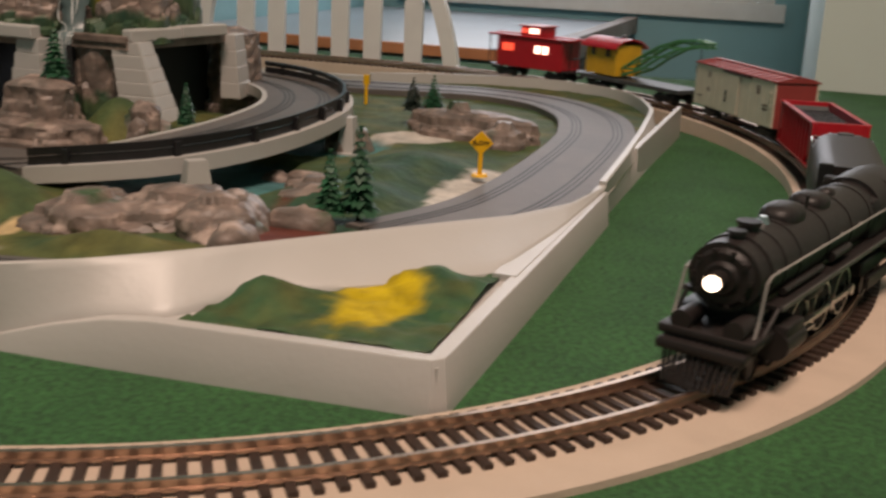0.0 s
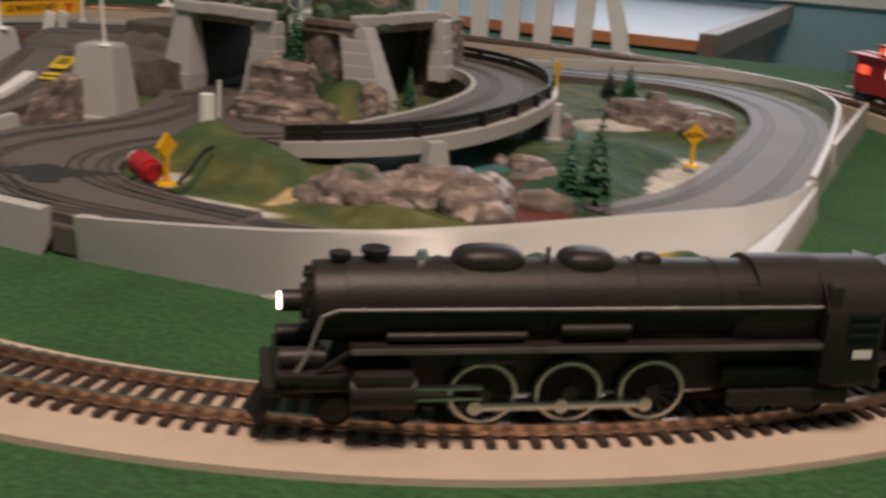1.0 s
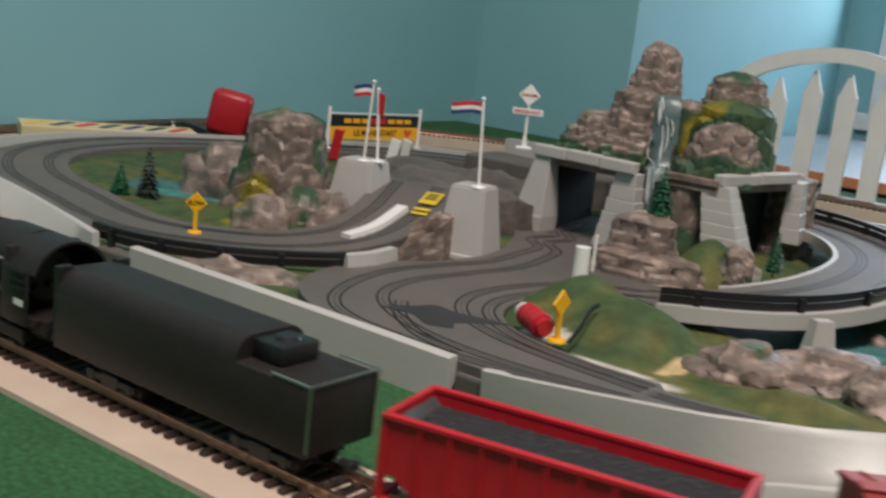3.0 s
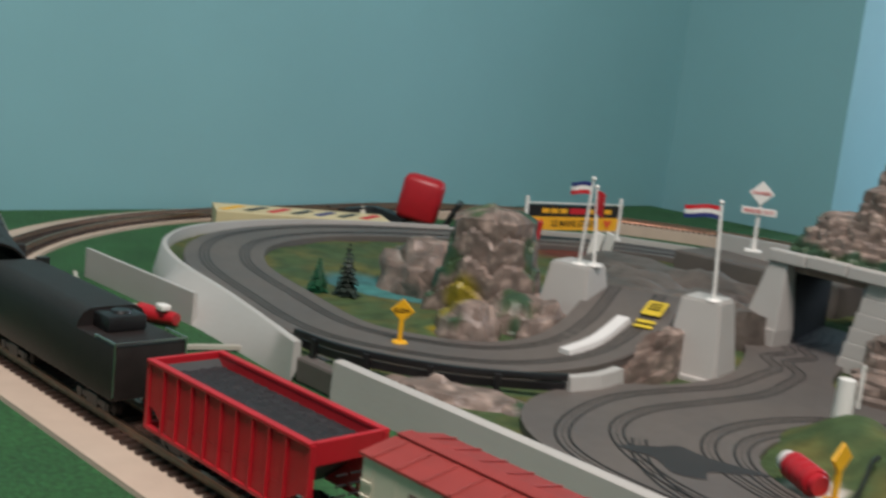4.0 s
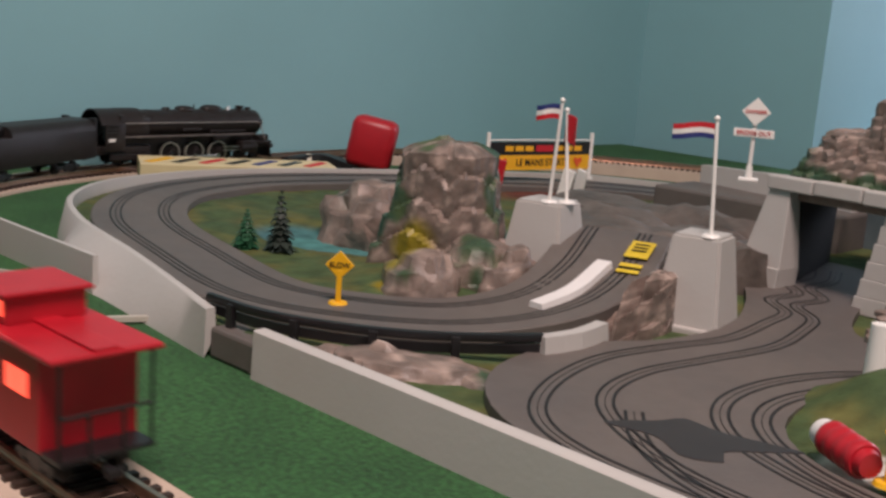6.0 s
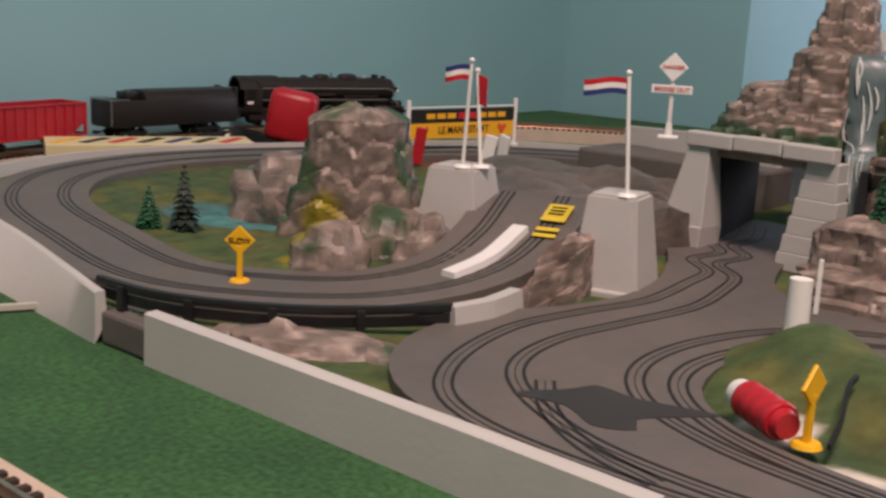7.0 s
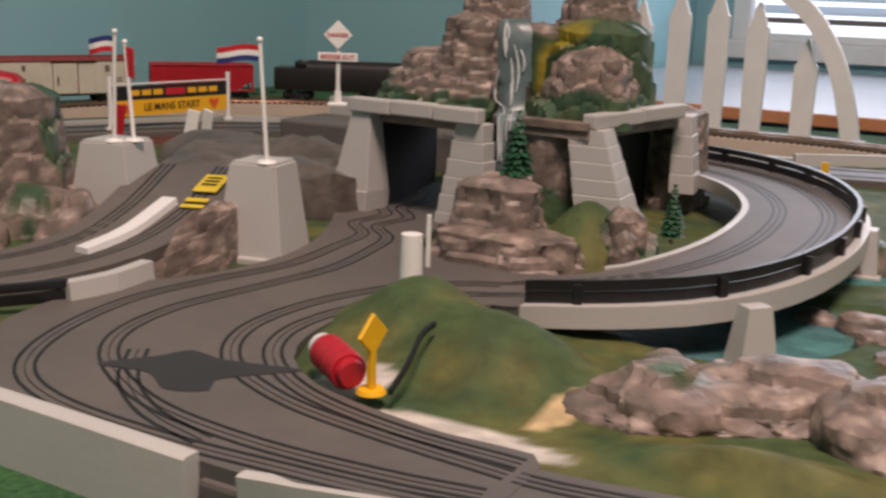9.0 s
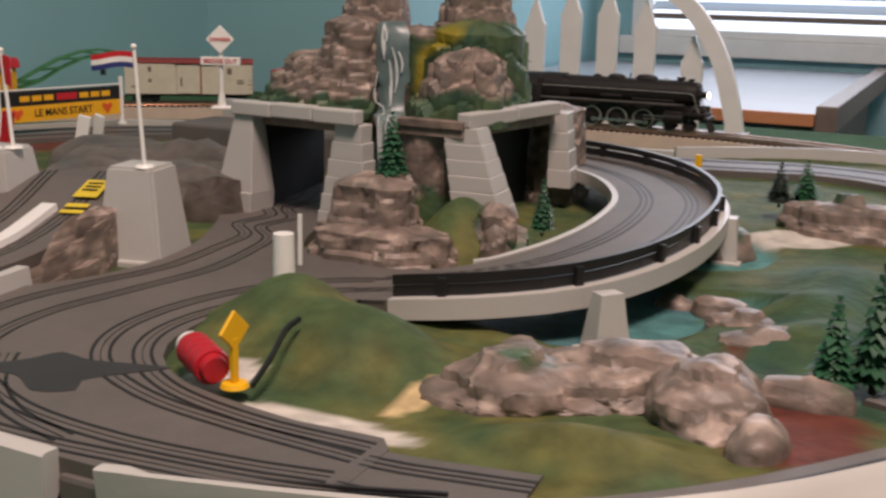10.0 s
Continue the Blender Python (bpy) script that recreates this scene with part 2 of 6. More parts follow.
HILLS = [(-25.3, 9.6, 3.0, 3.2, 1.9), (-21.3, 7.8, 3.4, 2.6, 1.7), (-13, 3.4, 3.0, 1.4, 0.7), (-8.5, 24, 3.2, 4.5, 1.0), (-8.2, 16.5, 2.2, 2.6, 0.6), (-9.5, 15.5, 3, 2, 0.6), (-47, 9, 5, 4, 0.8), (-24.6, 22.3, 2.6, 2.6, 2.7), (-9.6, 19.6, 2.6, 2.0, 0.8), (-29, 30, 4, 5, 1.0), (-58, 24, 5, 6, 0.8)]
PONDS = [(-17.2, 18.0, 3.9, 4.3), (-12.9, 20.3, 2.1, 1.3), (-15.4, 29.5, 2.7, 3.3), (-58.5, 12.5, 4.2, 2.6), (-51.5, 22, 3.5, 3)]


def pond_at(x, y):
    return max(1.3 - math.sqrt(((x - a) / c) ** 2 + ((y - b) / d) ** 2) + 0.12 * nz(x, y, 0, 0.6) for a, b, c, d in PONDS)


def lift(x, y):
    """The front corner of the layout is banked upwards."""
    return 1.0 * math.exp(-(((x + 7.0) / 7.5) ** 2) - ((y - 2.0) / 9.0) ** 2)


def ground_z(x, y):
    z = 1.2 + 0.10 * nz(x, y, 3, 0.35) + 0.9 * lift(x, y)
    z += sum(h * bump_at(x, y, a, b, c, d) for a, b, c, d, h in HILLS)
    p = pond_at(x, y)
    if p > 0:
        z = z + (0.72 - z) * min(1, p * 3.5)
    return z


def ground_paint(co, n):
    x, y, z = co
    k = nz(x, y, 7, 0.45)
    c = blend(C_TURF, C_OLIVE, 0.22 + 1.2 * k + (0.55 if y < 5 and -19 < x < -9 else 0))
    c = blend(c, C_DEEP, 0.5 * nz(x, y, 20, 0.25) + bump_at(x, y, -8, 20, 4.5, 9))
    c = blend(c, C_EARTH, 3 * (bump_at(x, y, -8.3, 8.6, 2.7, 4.2) + bump_at(x, y, -8.2, 5.6, 2.0, 1.9) + bump_at(x, y, -10.2, 14.4, 1.9, 2.6) - 0.36 + 0.2 * k))
    c = blend(c, C_SAND, 14 * (bump_at(x, y, -18.2 + 0.25 * (y - 5.6), 5.6, 0.6, 1.8) - 0.25))
    c = blend(c, C_WHITE, 9 * (1.15 * bump_at(x, y, -19.8, 2.75 - 0.06 * (x + 19.8), 3.4, 0.85) + bump_at(x, y, -8.9, 18.6, 0.5, 1.6) + bump_at(x, y, -12.6, 33.2, 2.6, 1.6) + bump_at(x, y, -45.6, 4.4, 1.0, 0.8) + bump_at(x, y, -52, 4.1, 3, 0.5) + bump_at(x, y, -11.5, 34.5, 2.4, 1.8) + bump_at(x, y, -24.3, 4.4, 1.6, 1.4) - 0.35 + 0.15 * k))
    c = blend(c, C_YELLOW, 4 * (bump_at(x, y, -46.6, 6.6, 1.6, 1.0) - 0.5))
    bx = -5.6 - 0.6 * math.exp(-((y - 20) / 2.5) ** 2) + 0.35 * nz(x, y, 31, 0.7)
    if 9 < y < 29.5 and x > -12:
        c = blend(c, blend(C_DEEP, C_TURF, 0.3 + k), min(5 * (bx - x), 2 * (x + 11), 2 * (y - 9), 1.5 * (29 - y)))
        c = blend(c, C_WHITE, min(6 * (x - bx), 2 * (y - 12), 1.2 * (26.5 - y)))
    p = pond_at(x, y)
    c = blend(c, blend(C_POND, C_POND_D, 0.5 + 1.2 * nz(x, y, 11, 0.2) + bump_at(x, y, -13, 29, 4, 5)), (p - 0.1) * 6)
    c = blend(c, C_EARTH, 2 * (bump_at(x, y, -64, 39, 4.5, 8) - 0.3))
    return c


layout = thing("slot_track_layout", "pale moulded plastic slot racing layout with painted landscape", "race track")
FRONT_RIM = [(-46.4, -3.0), (-43.4, -3.1), (-36.7, -3.0), (-30, -3.1), (-23.7, -3.2), (-22.3, -3.1), (-18, -2.7), (-14, -2.35), (-10.5, -1.2), (-7.2, 1.6), (-4.8, 4.6), (-2.7, 8.1), (-0.5, 12.4), (0.9, 17.5), (1.5, 22.9)]
EAST_RIM = [(1.5, 22.9), (1.35, 33), (1.0, 43), (0.2, 52), (-3, 60), (-9.5, 63.8), (-17, 62.5), (-24, 58)]
WEST_RIM = [(-46.5, -3.0), (-56, -0.6), (-65, 1.4), (-71.5, 4.4), (-76, 9.6), (-77.6, 17), (-76.5, 25), (-73.5, 33)]
BACK = [(-30, 57), (-45, 56), (-58, 55), (-68, 49), (-73.5, 38)]
outline = [p[:2] for p in FRONT_RIM] + EAST_RIM[1:] + BACK + WEST_RIM[::-1][:-1]


def inside(x, y, poly):
    hit, n = False, len(poly)
    for i in range(n):
        (x0, y0), (x1, y1) = poly[i], poly[(i + 1) % n]
        if (y0 > y) != (y1 > y) and x < (x1 - x0) * (y - y0) / (y1 - y0) + x0:
            hit = not hit
    return hit


STEP = 0.30
bm = bmesh.new()
cells = {}
for i in range(int(80 / STEP)):
    for j in range(int(68 / STEP)):
        x, y = -78 + i * STEP, -3.6 + j * STEP
        if inside(x + STEP / 2, y + STEP / 2, outline) and (y > 0 or inside(x + STEP / 2, y - 0.35, outline)):
            quad = []
            for a, b in ((0, 0), (1, 0), (1, 1), (0, 1)):
                if (i + a, j + b) not in cells:
                    gx, gy = x + a * STEP, y + b * STEP
                    cells[i + a, j + b] = bm.verts.new((gx, gy, ground_z(gx, gy)))
                quad.append(cells[i + a, j + b])
            bm.faces.new(quad)
with_paint(part("landscape", bm, PAINT, layout, "painted green turf with pond and earth", smooth=60), ground_paint)


def ruled(bm, low, high, z0, z1, thick=0.35):
    """A wall that stands on one plan line and leans to another, with a flat top and an inner face."""
    n, rings = len(low), []
    for i in range(n):
        (ax, ay), (bx, by) = low[i], high[i]
        p, q = high[max(0, i - 1)], high[min(n - 1, i + 1)]
        d = Vector((q[0] - p[0], q[1] - p[1], 0)).normalized()
        inn = Vector((-d.y, d.x, 0)) * thick
        rings.append([bm.verts.new(c) for c in ((ax, ay, z0), (bx, by, z1 - 0.06), (bx + inn.x * 0.2, by + inn.y * 0.2, z1), (bx + inn.x, by + inn.y, z1), (bx + inn.x * 1.2, by + inn.y * 1.2, 0.9))])
    for a, b in zip(rings, rings[1:]):
        for j in range(4):
            bm.faces.new((a[j], b[j], b[j + 1], a[j + 1]))
    bm.faces.new(rings[0])
    bm.faces.new(rings[-1][::-1])
    bmesh.ops.recalc_face_normals(bm, faces=bm.faces)


def flat(pts):
    return [(p.x, p.y) for p in pts]


bm = bmesh.new()
line = flat(spline([(-43.5, -3.0), (-36.7, -3.0), (-30, -3.05), (-23.8, -3.2)], 1.2))
ruled(bm, [(x, y - 0.05) for x, y in line], line, 0, 1.85, 0.5)
part("rim", bm, PLASTIC, layout, smooth=40)
RISING = [(-22.4, -3.05, 1.75), (-18, -2.7, 2.15), (-14, -2.35, 2.55), (-10.5, -1.2, 2.85), (-8.6, 0.2, 2.95), (-7.2, 1.6, 2.97), (-4.8, 4.6, 2.95), (-2.7, 8.1, 2.75), (-0.5, 12.4, 2.4), (0.9, 17.5, 2.0), (1.5, 22.9, 1.8)]
FOOT = [(-22.4, -2.85, 0), (-18, -2.6, 0), (-14, -2.4, 0), (-10.2, -2.0, 1.42), (-7.8, -1.3, 1.45), (-6.3, 1.0, 1.7), (-4.5, 2.4, 1.75), (-2.6, 4.0, 1.75), (0.35, 7.4, 1.60), (1.05, 14, 1.66), (1.5, 22.6, 1.7)]
bm = bmesh.new()
rings = []
for i in range(61):
    t = i / 60 * (len(RISING) - 1)
    k, u = min(int(t), len(RISING) - 2), t - min(int(t), len(RISING) - 2)
    h = Vector(RISING[k]).lerp(Vector(RISING[k + 1]), u)
    g = Vector(FOOT[k]).lerp(Vector(FOOT[k + 1]), u)
    inn = Vector((-0.30, 0.2, 0)) if k > 2 else Vector((0, 0.35, 0))
    ring = [h.lerp(g, 1 - m / 8) for m in range(8)]
    for m, p in enumerate(ring):
        p.z = g.z + (h.z - 0.05 - g.z) * (m / 8) ** 1.15
    rings.append([bm.verts.new(p) for p in (g - Vector((0, 0, 0.5)), *ring, h - Vector((0, 0, 0.04)), h + inn * 0.2, h + inn, h + inn * 1.2 - Vector((0, 0, 1.2)))])
for a, b in zip(rings, rings[1:]):
    for m in range(12):
        bm.faces.new((a[m], b[m], b[m + 1], a[m + 1]))
bmesh.ops.smooth_vert(bm, verts=[v for r in rings[2:-2] for v in r], factor=0.5, use_axis_x=True, use_axis_y=True, use_axis_z=True)
bmesh.ops.smooth_vert(bm, verts=[v for r in rings[2:-2] for v in r[1:9]], factor=0.5, use_axis_x=True, use_axis_y=True, use_axis_z=True)
bmesh.ops.recalc_face_normals(bm, faces=bm.faces)
part("rim", bm, PLASTIC, layout, smooth=40)
bm = bmesh.new()
line = flat(spline(EAST_RIM, 1.2))
ruled(bm, [(1.4 + (y - 22.9) * 0.026, y) if y < 46 and x > -1 else (x + 0.25, y + (0.2 if x < 0 else 0)) for x, y in line], line, 0, 2.0)
part("rim", bm, PLASTIC, layout, smooth=40)
bm = bmesh.new()
line = flat(spline(WEST_RIM, 1.2))[::-1]
low = [(x - 0.2 * w, (-3.05 + min(1.1, (-46.5 - x) * 0.11)) * (1 - w) + (y - 0.4) * w) for x, y in line for w in (min(1.0, max(0.0, (-62.5 - x) / 3.0)),)]
ruled(bm, low, line, 0, 1.95)
part("rim", bm, PLASTIC, layout, smooth=40)
bm = bmesh.new()
sweep(bm, [Vector((x, y, 0)) for x, y in [(-24, 58), *BACK, (-73.5, 33)]], [(-0.3, 0), (0.2, 0), (0.2, 1.7), (-0.3, 1.7)])
part("rim", bm, PLASTIC, layout)
for gap in ((-23.8, -22.4), (-46.5, -43.5)):
    bm = bmesh.new()
    box(bm, gap[0] + 0.05, gap[1] - 0.05, -2.85, -1.5, 0, 1.25, 0.15)
    part("rim_gap", bm, ROAD, layout, "grey step between two rim pieces")

bm = bmesh.new()
sweep(bm, [Vector((x, -1.68, 0)) for x in (-57, -61, -64, -67, -69.6)], [(-0.3, 0), (0.0, 0), (-0.03, 1.75), (-0.06, 1.8), (-0.28, 1.8)])
part("wall_end", bm, PLASTIC, layout, smooth=30)
# the outer wall that runs past the rim to a free end, leaving a narrow notch
bm = bmesh.new()
rings = []
for i in range(13):
    k = i / 12
    x, y, z = 1.55 + 0.8 * k, 34 + 17.6 * k, 1.85 + 0.35 * k
    rings.append([bm.verts.new(p) for p in ((x + 0.06, y, 0), (x, y, z - 0.05), (x - 0.05, y, z), (x - 0.3, y, z), (x - 0.42, y, 0.2))])
for a, b in zip(rings, rings[1:]):
    for m in range(4):
        bm.faces.new((a[m], b[m], b[m + 1], a[m + 1]))
bm.faces.new(rings[0])
bm.faces.new(rings[-1][::-1])
bmesh.ops.recalc_face_normals(bm, faces=bm.faces)
part("wall_end", bm, PLASTIC, layout, smooth=30)

# the low corner tray with its little garden
bm = bmesh.new()
prism(bm, [(-9.4, -2.12), (0.85, -1.75), (1.62, 22.6), (0.8, 17), (-0.8, 12), (-3, 7.8), (-5.2, 4.2), (-7.6, 1.2), (-8.8, -0.6)], 0, 1.38)
part("corner_tray", bm, PLASTIC, layout)
bm = bmesh.new()
sweep(bm, [Vector(p) for p in ((-14.6, -2.3, -1.58), (-13, -2.26, -1.15), (-11, -2.18, -0.55), (-9.2, -2.1, -0.14), (-7.8, -2.03, -0.01), (-6, -1.95, 0), (0.25, -1.66, 0), (0.62, -1.62, 0), (0.80, -1.45, 0), (0.83, -1.0, 0), (1.0, 5, 0), (1.25, 14, 0), (1.48, 22.4, 0))], [(-0.35, 0.0), (0.36, 0.0), (0.2, 1.54), (0.16, 1.6), (-0.3, 1.6)])
part("tray_wall", bm, PLASTIC, layout, smooth=30)


bm = bmesh.new()
prism(bm, [(0.1, 6.9), (0.95, 6.9), (1.22, 14), (1.48, 22.4), (1.2, 22.4), (0.5, 14)], 1.2, 1.63)
part("tray_ledge", bm, PLASTIC, layout)


def garden_z(u, v):
    return 1.5 + 0.75 * bump_at(u, v, -5.7, 1.3, 1.3, 1.2) + 0.75 * bump_at(u, v, -1.3, 4.6, 1.9, 1.7) + 0.14 * nz(u, v, 2, 1.2) + 0.2 * bump_at(u, v, -3.6, 2.4, 1.5, 1.5)


GARDEN = [(-7.2, -1.5), (0.3, -1.2), (0.45, 7.3), (-1.3, 7.0), (-3.1, 5.0), (-4.9, 3.5), (-6.6, 2.1)]
bm = bmesh.new()
cells = {}
for i in range(42):
    for j in range(46):
        x, y = -7.6 + i * 0.19, -1.5 + j * 0.19
        if inside(x + 0.1, y + 0.1, GARDEN):
            quad = []
            for a, b in ((0, 0), (1, 0), (1, 1), (0, 1)):
                if (i + a, j + b) not in cells:
                    gx, gy = x + a * 0.19, y + b * 0.19
                    cells[i + a, j + b] = bm.verts.new((gx, gy, garden_z(gx, gy)))
                quad.append(cells[i + a, j + b])
            bm.faces.new(quad)
with_paint(part("corner_garden", bm, PAINT, layout, "green and yellow painted corner garden", smooth=60),
           lambda co, n: blend(blend((0.028, 0.080, 0.034), (0.075, 0.09, 0.03), 0.35 + nz(co.x, co.y, 4, 0.7)), (0.46, 0.33, 0.008), 2.6 * (bump_at(co.x, co.y, -2.5, 2.8, 1.7, 3.8) - 0.25 + 0.25 * nz(co.x, co.y, 9, 1.0))))

# ---- roads ----


def road(pts, width, lanes=(), name="road"):
    line = spline(pts, 0.7)
    bm = bmesh.new()
    sweep(bm, line, [(-width / 2, -0.5), (width / 2, -0.5), (width / 2, -0.05), (width / 2 - 0.08, 0.0), (-width / 2 + 0.08, 0.0), (-width / 2, -0.05)])
    ob = part(name, bm, ROAD, layout, smooth=30)
    for off in lanes:
        slot(line, off, 0.006, mid=0.75)
    return line


def slot(line, off=0.0, up=0.006, gap=0.27, width=0.11, mid=0.3):
    """A lane: a pair of dark contact strips let into the road."""
    for side, width in ((-gap, width), (0.0, width * mid), (gap, width)):
        bm = bmesh.new()
        sweep(bm, line, [(off + side - width / 2, -0.06), (off + side + width / 2, -0.06), (off + side + width / 2, up + 0.012), (off + side - width / 2, up + 0.012)])
        part("slot_strip", bm, SLOT, layout)


# crossing plate
bm = bmesh.new()
prism(bm, flat(spline([(-23.9, -2.7), (-29.5, -2.6), (-33.6, -1.2), (-36.2, 2.0), (-36.6, 6.5), (-34.8, 10.5), (-34.6, 15), (-36.5, 20), (-41.5, 29), (-39.5, 33), (-35, 32), (-33, 25), (-30.4, 18.5), (-25.5, 18.2), (-22.7, 16.5), (-22.3, 12), (-26.4, 12.4), (-27.6, 9), (-27, 5.2), (-24.6, 2.9), (-20, 1.9), (-17.5, 2.0), (-17.0, 0.5), (-17.4, -2.3), (-20, -2.6)], 0.9, True)), 1.0, 1.62)
part("crossing_road", bm, ROAD, layout)
for pts in ([(-38.6, 31), (-37.3, 28), (-37.2, 25.5), (-35.7, 23.6), (-35.9, 21.2), (-34.2, 19.4), (-33.8, 17), (-33.4, 13), (-34.2, 9.5), (-34.7, 6.0), (-33.9, 2.2), (-32.2, -0.6), (-29.6, -1.9), (-25.5, -2.2), (-22.2, -2.0), (-18.5, -1.6), (-14.5, -0.7)],
            [(-37.1, 31), (-36, 28), (-36, 25.5), (-34.4, 23.6), (-34.6, 21.2), (-32.9, 19.4), (-32.2, 17), (-31.7, 13.5), (-32.3, 9.5), (-32.8, 6.0), (-32.2, 3.0), (-30.4, 0.9), (-27.2, -0.7), (-23.6, -1.2), (-20, -1.0), (-17.5, -0.6)],
            [(-23, 15.9), (-25.5, 15.2), (-28, 13.0), (-29.4, 9.4), (-29.4, 5.8), (-27.8, 3.1), (-24.8, 1.5), (-21.5, 0.9), (-17.5, 0.6)],
            [(-23, 14.2), (-25.3, 13.6), (-27.0, 11.6), (-28.1, 8.8), (-28.1, 6.1), (-26.9, 3.9), (-24.4, 2.2), (-21, 1.4), (-17.5, 1.3)],
            [(-30.6, 2.2), (-29, 0.2), (-26.8, -1.2), (-24.5, -1.8)]):
    slot(spline([(x, y, 1.62 + lift(x, y) - lift(-17.5, 0)) if x > -17.5 else (x, y, 1.62) for x, y in pts], 0.6), 0)
road([(-18, -0.2, 1.6), (-16.2, -0.15, 1.61), (-14.6, 0.0, 1.66), (-13.0, 0.1, 1.74)], 3.2, (-0.8, 0.8))
road([(x, y, max(1.6, 1.37 + 0.9 * lift(x, y))) for x, y in ((-15.5, -0.9), (-13.2, -0.8), (-11.0, -0.1), (-8.5, 1.6), (-6.3, 4.3), (-4.4, 7.9), (-2.95, 12.3), (-2.3, 17.5))], 1.9, (-0.1,))
road([(-4.6, 9.6, 1.74), (-2.9, 13.5, 1.73), (-2.0, 17, 1.69), (-1.5, 22, 1.66), (-1.35, 27, 1.65), (-1.35, 34, 1.65), (-1.8, 40, 1.65), (-3.6, 47, 1.65), (-7.6, 52.6, 1.65), (-13.2, 54.8, 1.65), (-20, 53.4, 1.65), (-28, 51.5, 1.65), (-38, 50, 1.65)], 5.0, (-1.3, 1.3))
road([(-44, 51, 1.65), (-56, 49, 1.65), (-64, 44, 1.65), (-69.5, 35, 1.65), (-73.2, 26, 1.65), (-74.2, 18, 1.65), (-71.5, 10.4, 1.65), (-65, 5.2, 1.65), (-56, 2.5, 1.65), (-49, 1.2, 1.65), (-44.6, 2.8, 1.66), (-41.3, 5.6, 1.8), (-40.0, 9.3, 2.2), (-40.4, 13, 3.0), (-42.3, 17.6, 4.05)], 5.2, (-1.3, 1.3))
# raised bridge deck
DECK = [(-31, 41.6, 3.2), (-27.5, 40.8, 3.2), (-23.4, 38.9, 3.2), (-19.8, 35.2, 3.2), (-17.4, 30, 3.15), (-16.7, 24.2, 3.05), (-17.2, 19.4, 2.9), (-18.6, 16.2, 2.7), (-20.6, 14.7, 2.45), (-22.8, 14.3, 2.1), (-25, 14.4, 1.7)]
deck = spline(DECK, 0.7)
road(DECK, 5.0, (-1.05, 1.05), "bridge_road")
bm = bmesh.new()
edge = [p for p in deck[:-3]]
sweep(bm, edge, [(-2.75, -0.72), (-2.35, -0.72), (-2.35, 0.04), (-2.75, 0.04)])
part("bridge_side", bm, PLASTIC, layout, smooth=30)
bm = bmesh.new()
sweep(bm, deck[10:-6], [(2.4, -0.6), (2.7, -0.6), (2.7, 0.06), (2.4, 0.06)])
part("bridge_kerb", bm, PLASTIC, layout, smooth=30)
for (x, y), yaw in (((-15.45, 14.1), 50), ((-14.4, 29.6), 95)):
    bm = bmesh.new()
    vs = tube(bm, 1.05, 2.2, mv(0, 0, 0.6, 0, 0, 45), 4, 0.62)
    box(bm, -0.95, 0.95, -0.95, 0.95, 0.5, 0.85, 0.06)
    bmesh.ops.transform(bm, matrix=mv(x, y, 0, 0, 0, yaw) @ Matrix.Diagonal((1, 0.7, 1, 1)), verts=bm.verts)
    part("bridge_pier", bm, PLASTIC, layout)


def guard_rail(line, off, name, label, every=4):
    e = thing(name, label, "guard rail", group="black guard rails")
    bm = bmesh.new()
    sweep(bm, line, [(off - 0.09, 0.48), (off + 0.09, 0.53), (off + 0.13, 0.66), (off + 0.09, 0.82), (off - 0.09, 0.84)])
    part("beam", bm, BLACK, e, smooth=50)
    bm = bmesh.new()
    sweep(bm, line, [(off - 0.05, 0.06), (off + 0.05, 0.06), (off + 0.07, 0.44), (off - 0.05, 0.44)])
    part("lower_beam", bm, BLACK, e)
    for i in range(2, len(line) - 1, every):
        d = (line[i + 1] - line[i - 1]).normalized()
        bm = bmesh.new()
        box(bm, -0.16, 0.16, -0.12, 0.16, -0.25, 0.72, 0.03)
        p = part("post", bm, BLACK, e)
        c = line[i] + Vector((d.y, -d.x, 0)) * (off - 0.12 * (1 if off < 0 else -1))
        p.matrix_local = at(c.x, c.y, c.z, 0, 0, math.degrees(math.atan2(d.y, d.x)))
    return e


guard_rail([p for p in deck[6:-3]], -2.25, "guard_rail", "black plastic guard rail along the curved bridge")
guard_rail(spline([(-47.4, -2.3, 1.45), (-44.4, -2.0, 1.45), (-41.8, -0.7, 1.4), (-39.4, 1.1, 1.4), (-37.5, 3.2, 1.45), (-36.4, 4.7, 1.5)], 0.7), 0.0, "guard_rail", "black plastic guard rail at the foot of the ramp")
bm = bmesh.new()
sweep(bm, spline([(-36.4, 4.6, 1.5), (-36.1, 6.4, 1.5), (-36.4, 8.4, 1.5)], 0.8), [(-0.35, 0), (0.35, 0), (0.25, 0.75), (-0.25, 0.75)])
part("ramp_kerb", bm, PLASTIC, layout, "white kerb block beside the ramp")
bm = bmesh.new()
sweep(bm, spline([(-39.6, 8.2, 2.1), (-39.5, 10.5, 2.5), (-40.2, 13.6, 3.2)], 0.6), [(-0.42, -0.2), (0.42, -0.2), (0.34, 0.2), (-0.34, 0.2)])
part("traffic_island", bm, WHITE, layout, "white traffic island on the ramp")
YPAINT = mat("yellow_road_paint", (0.70, 0.50, 0.03), 0.5, vary=0.12, scale=150)
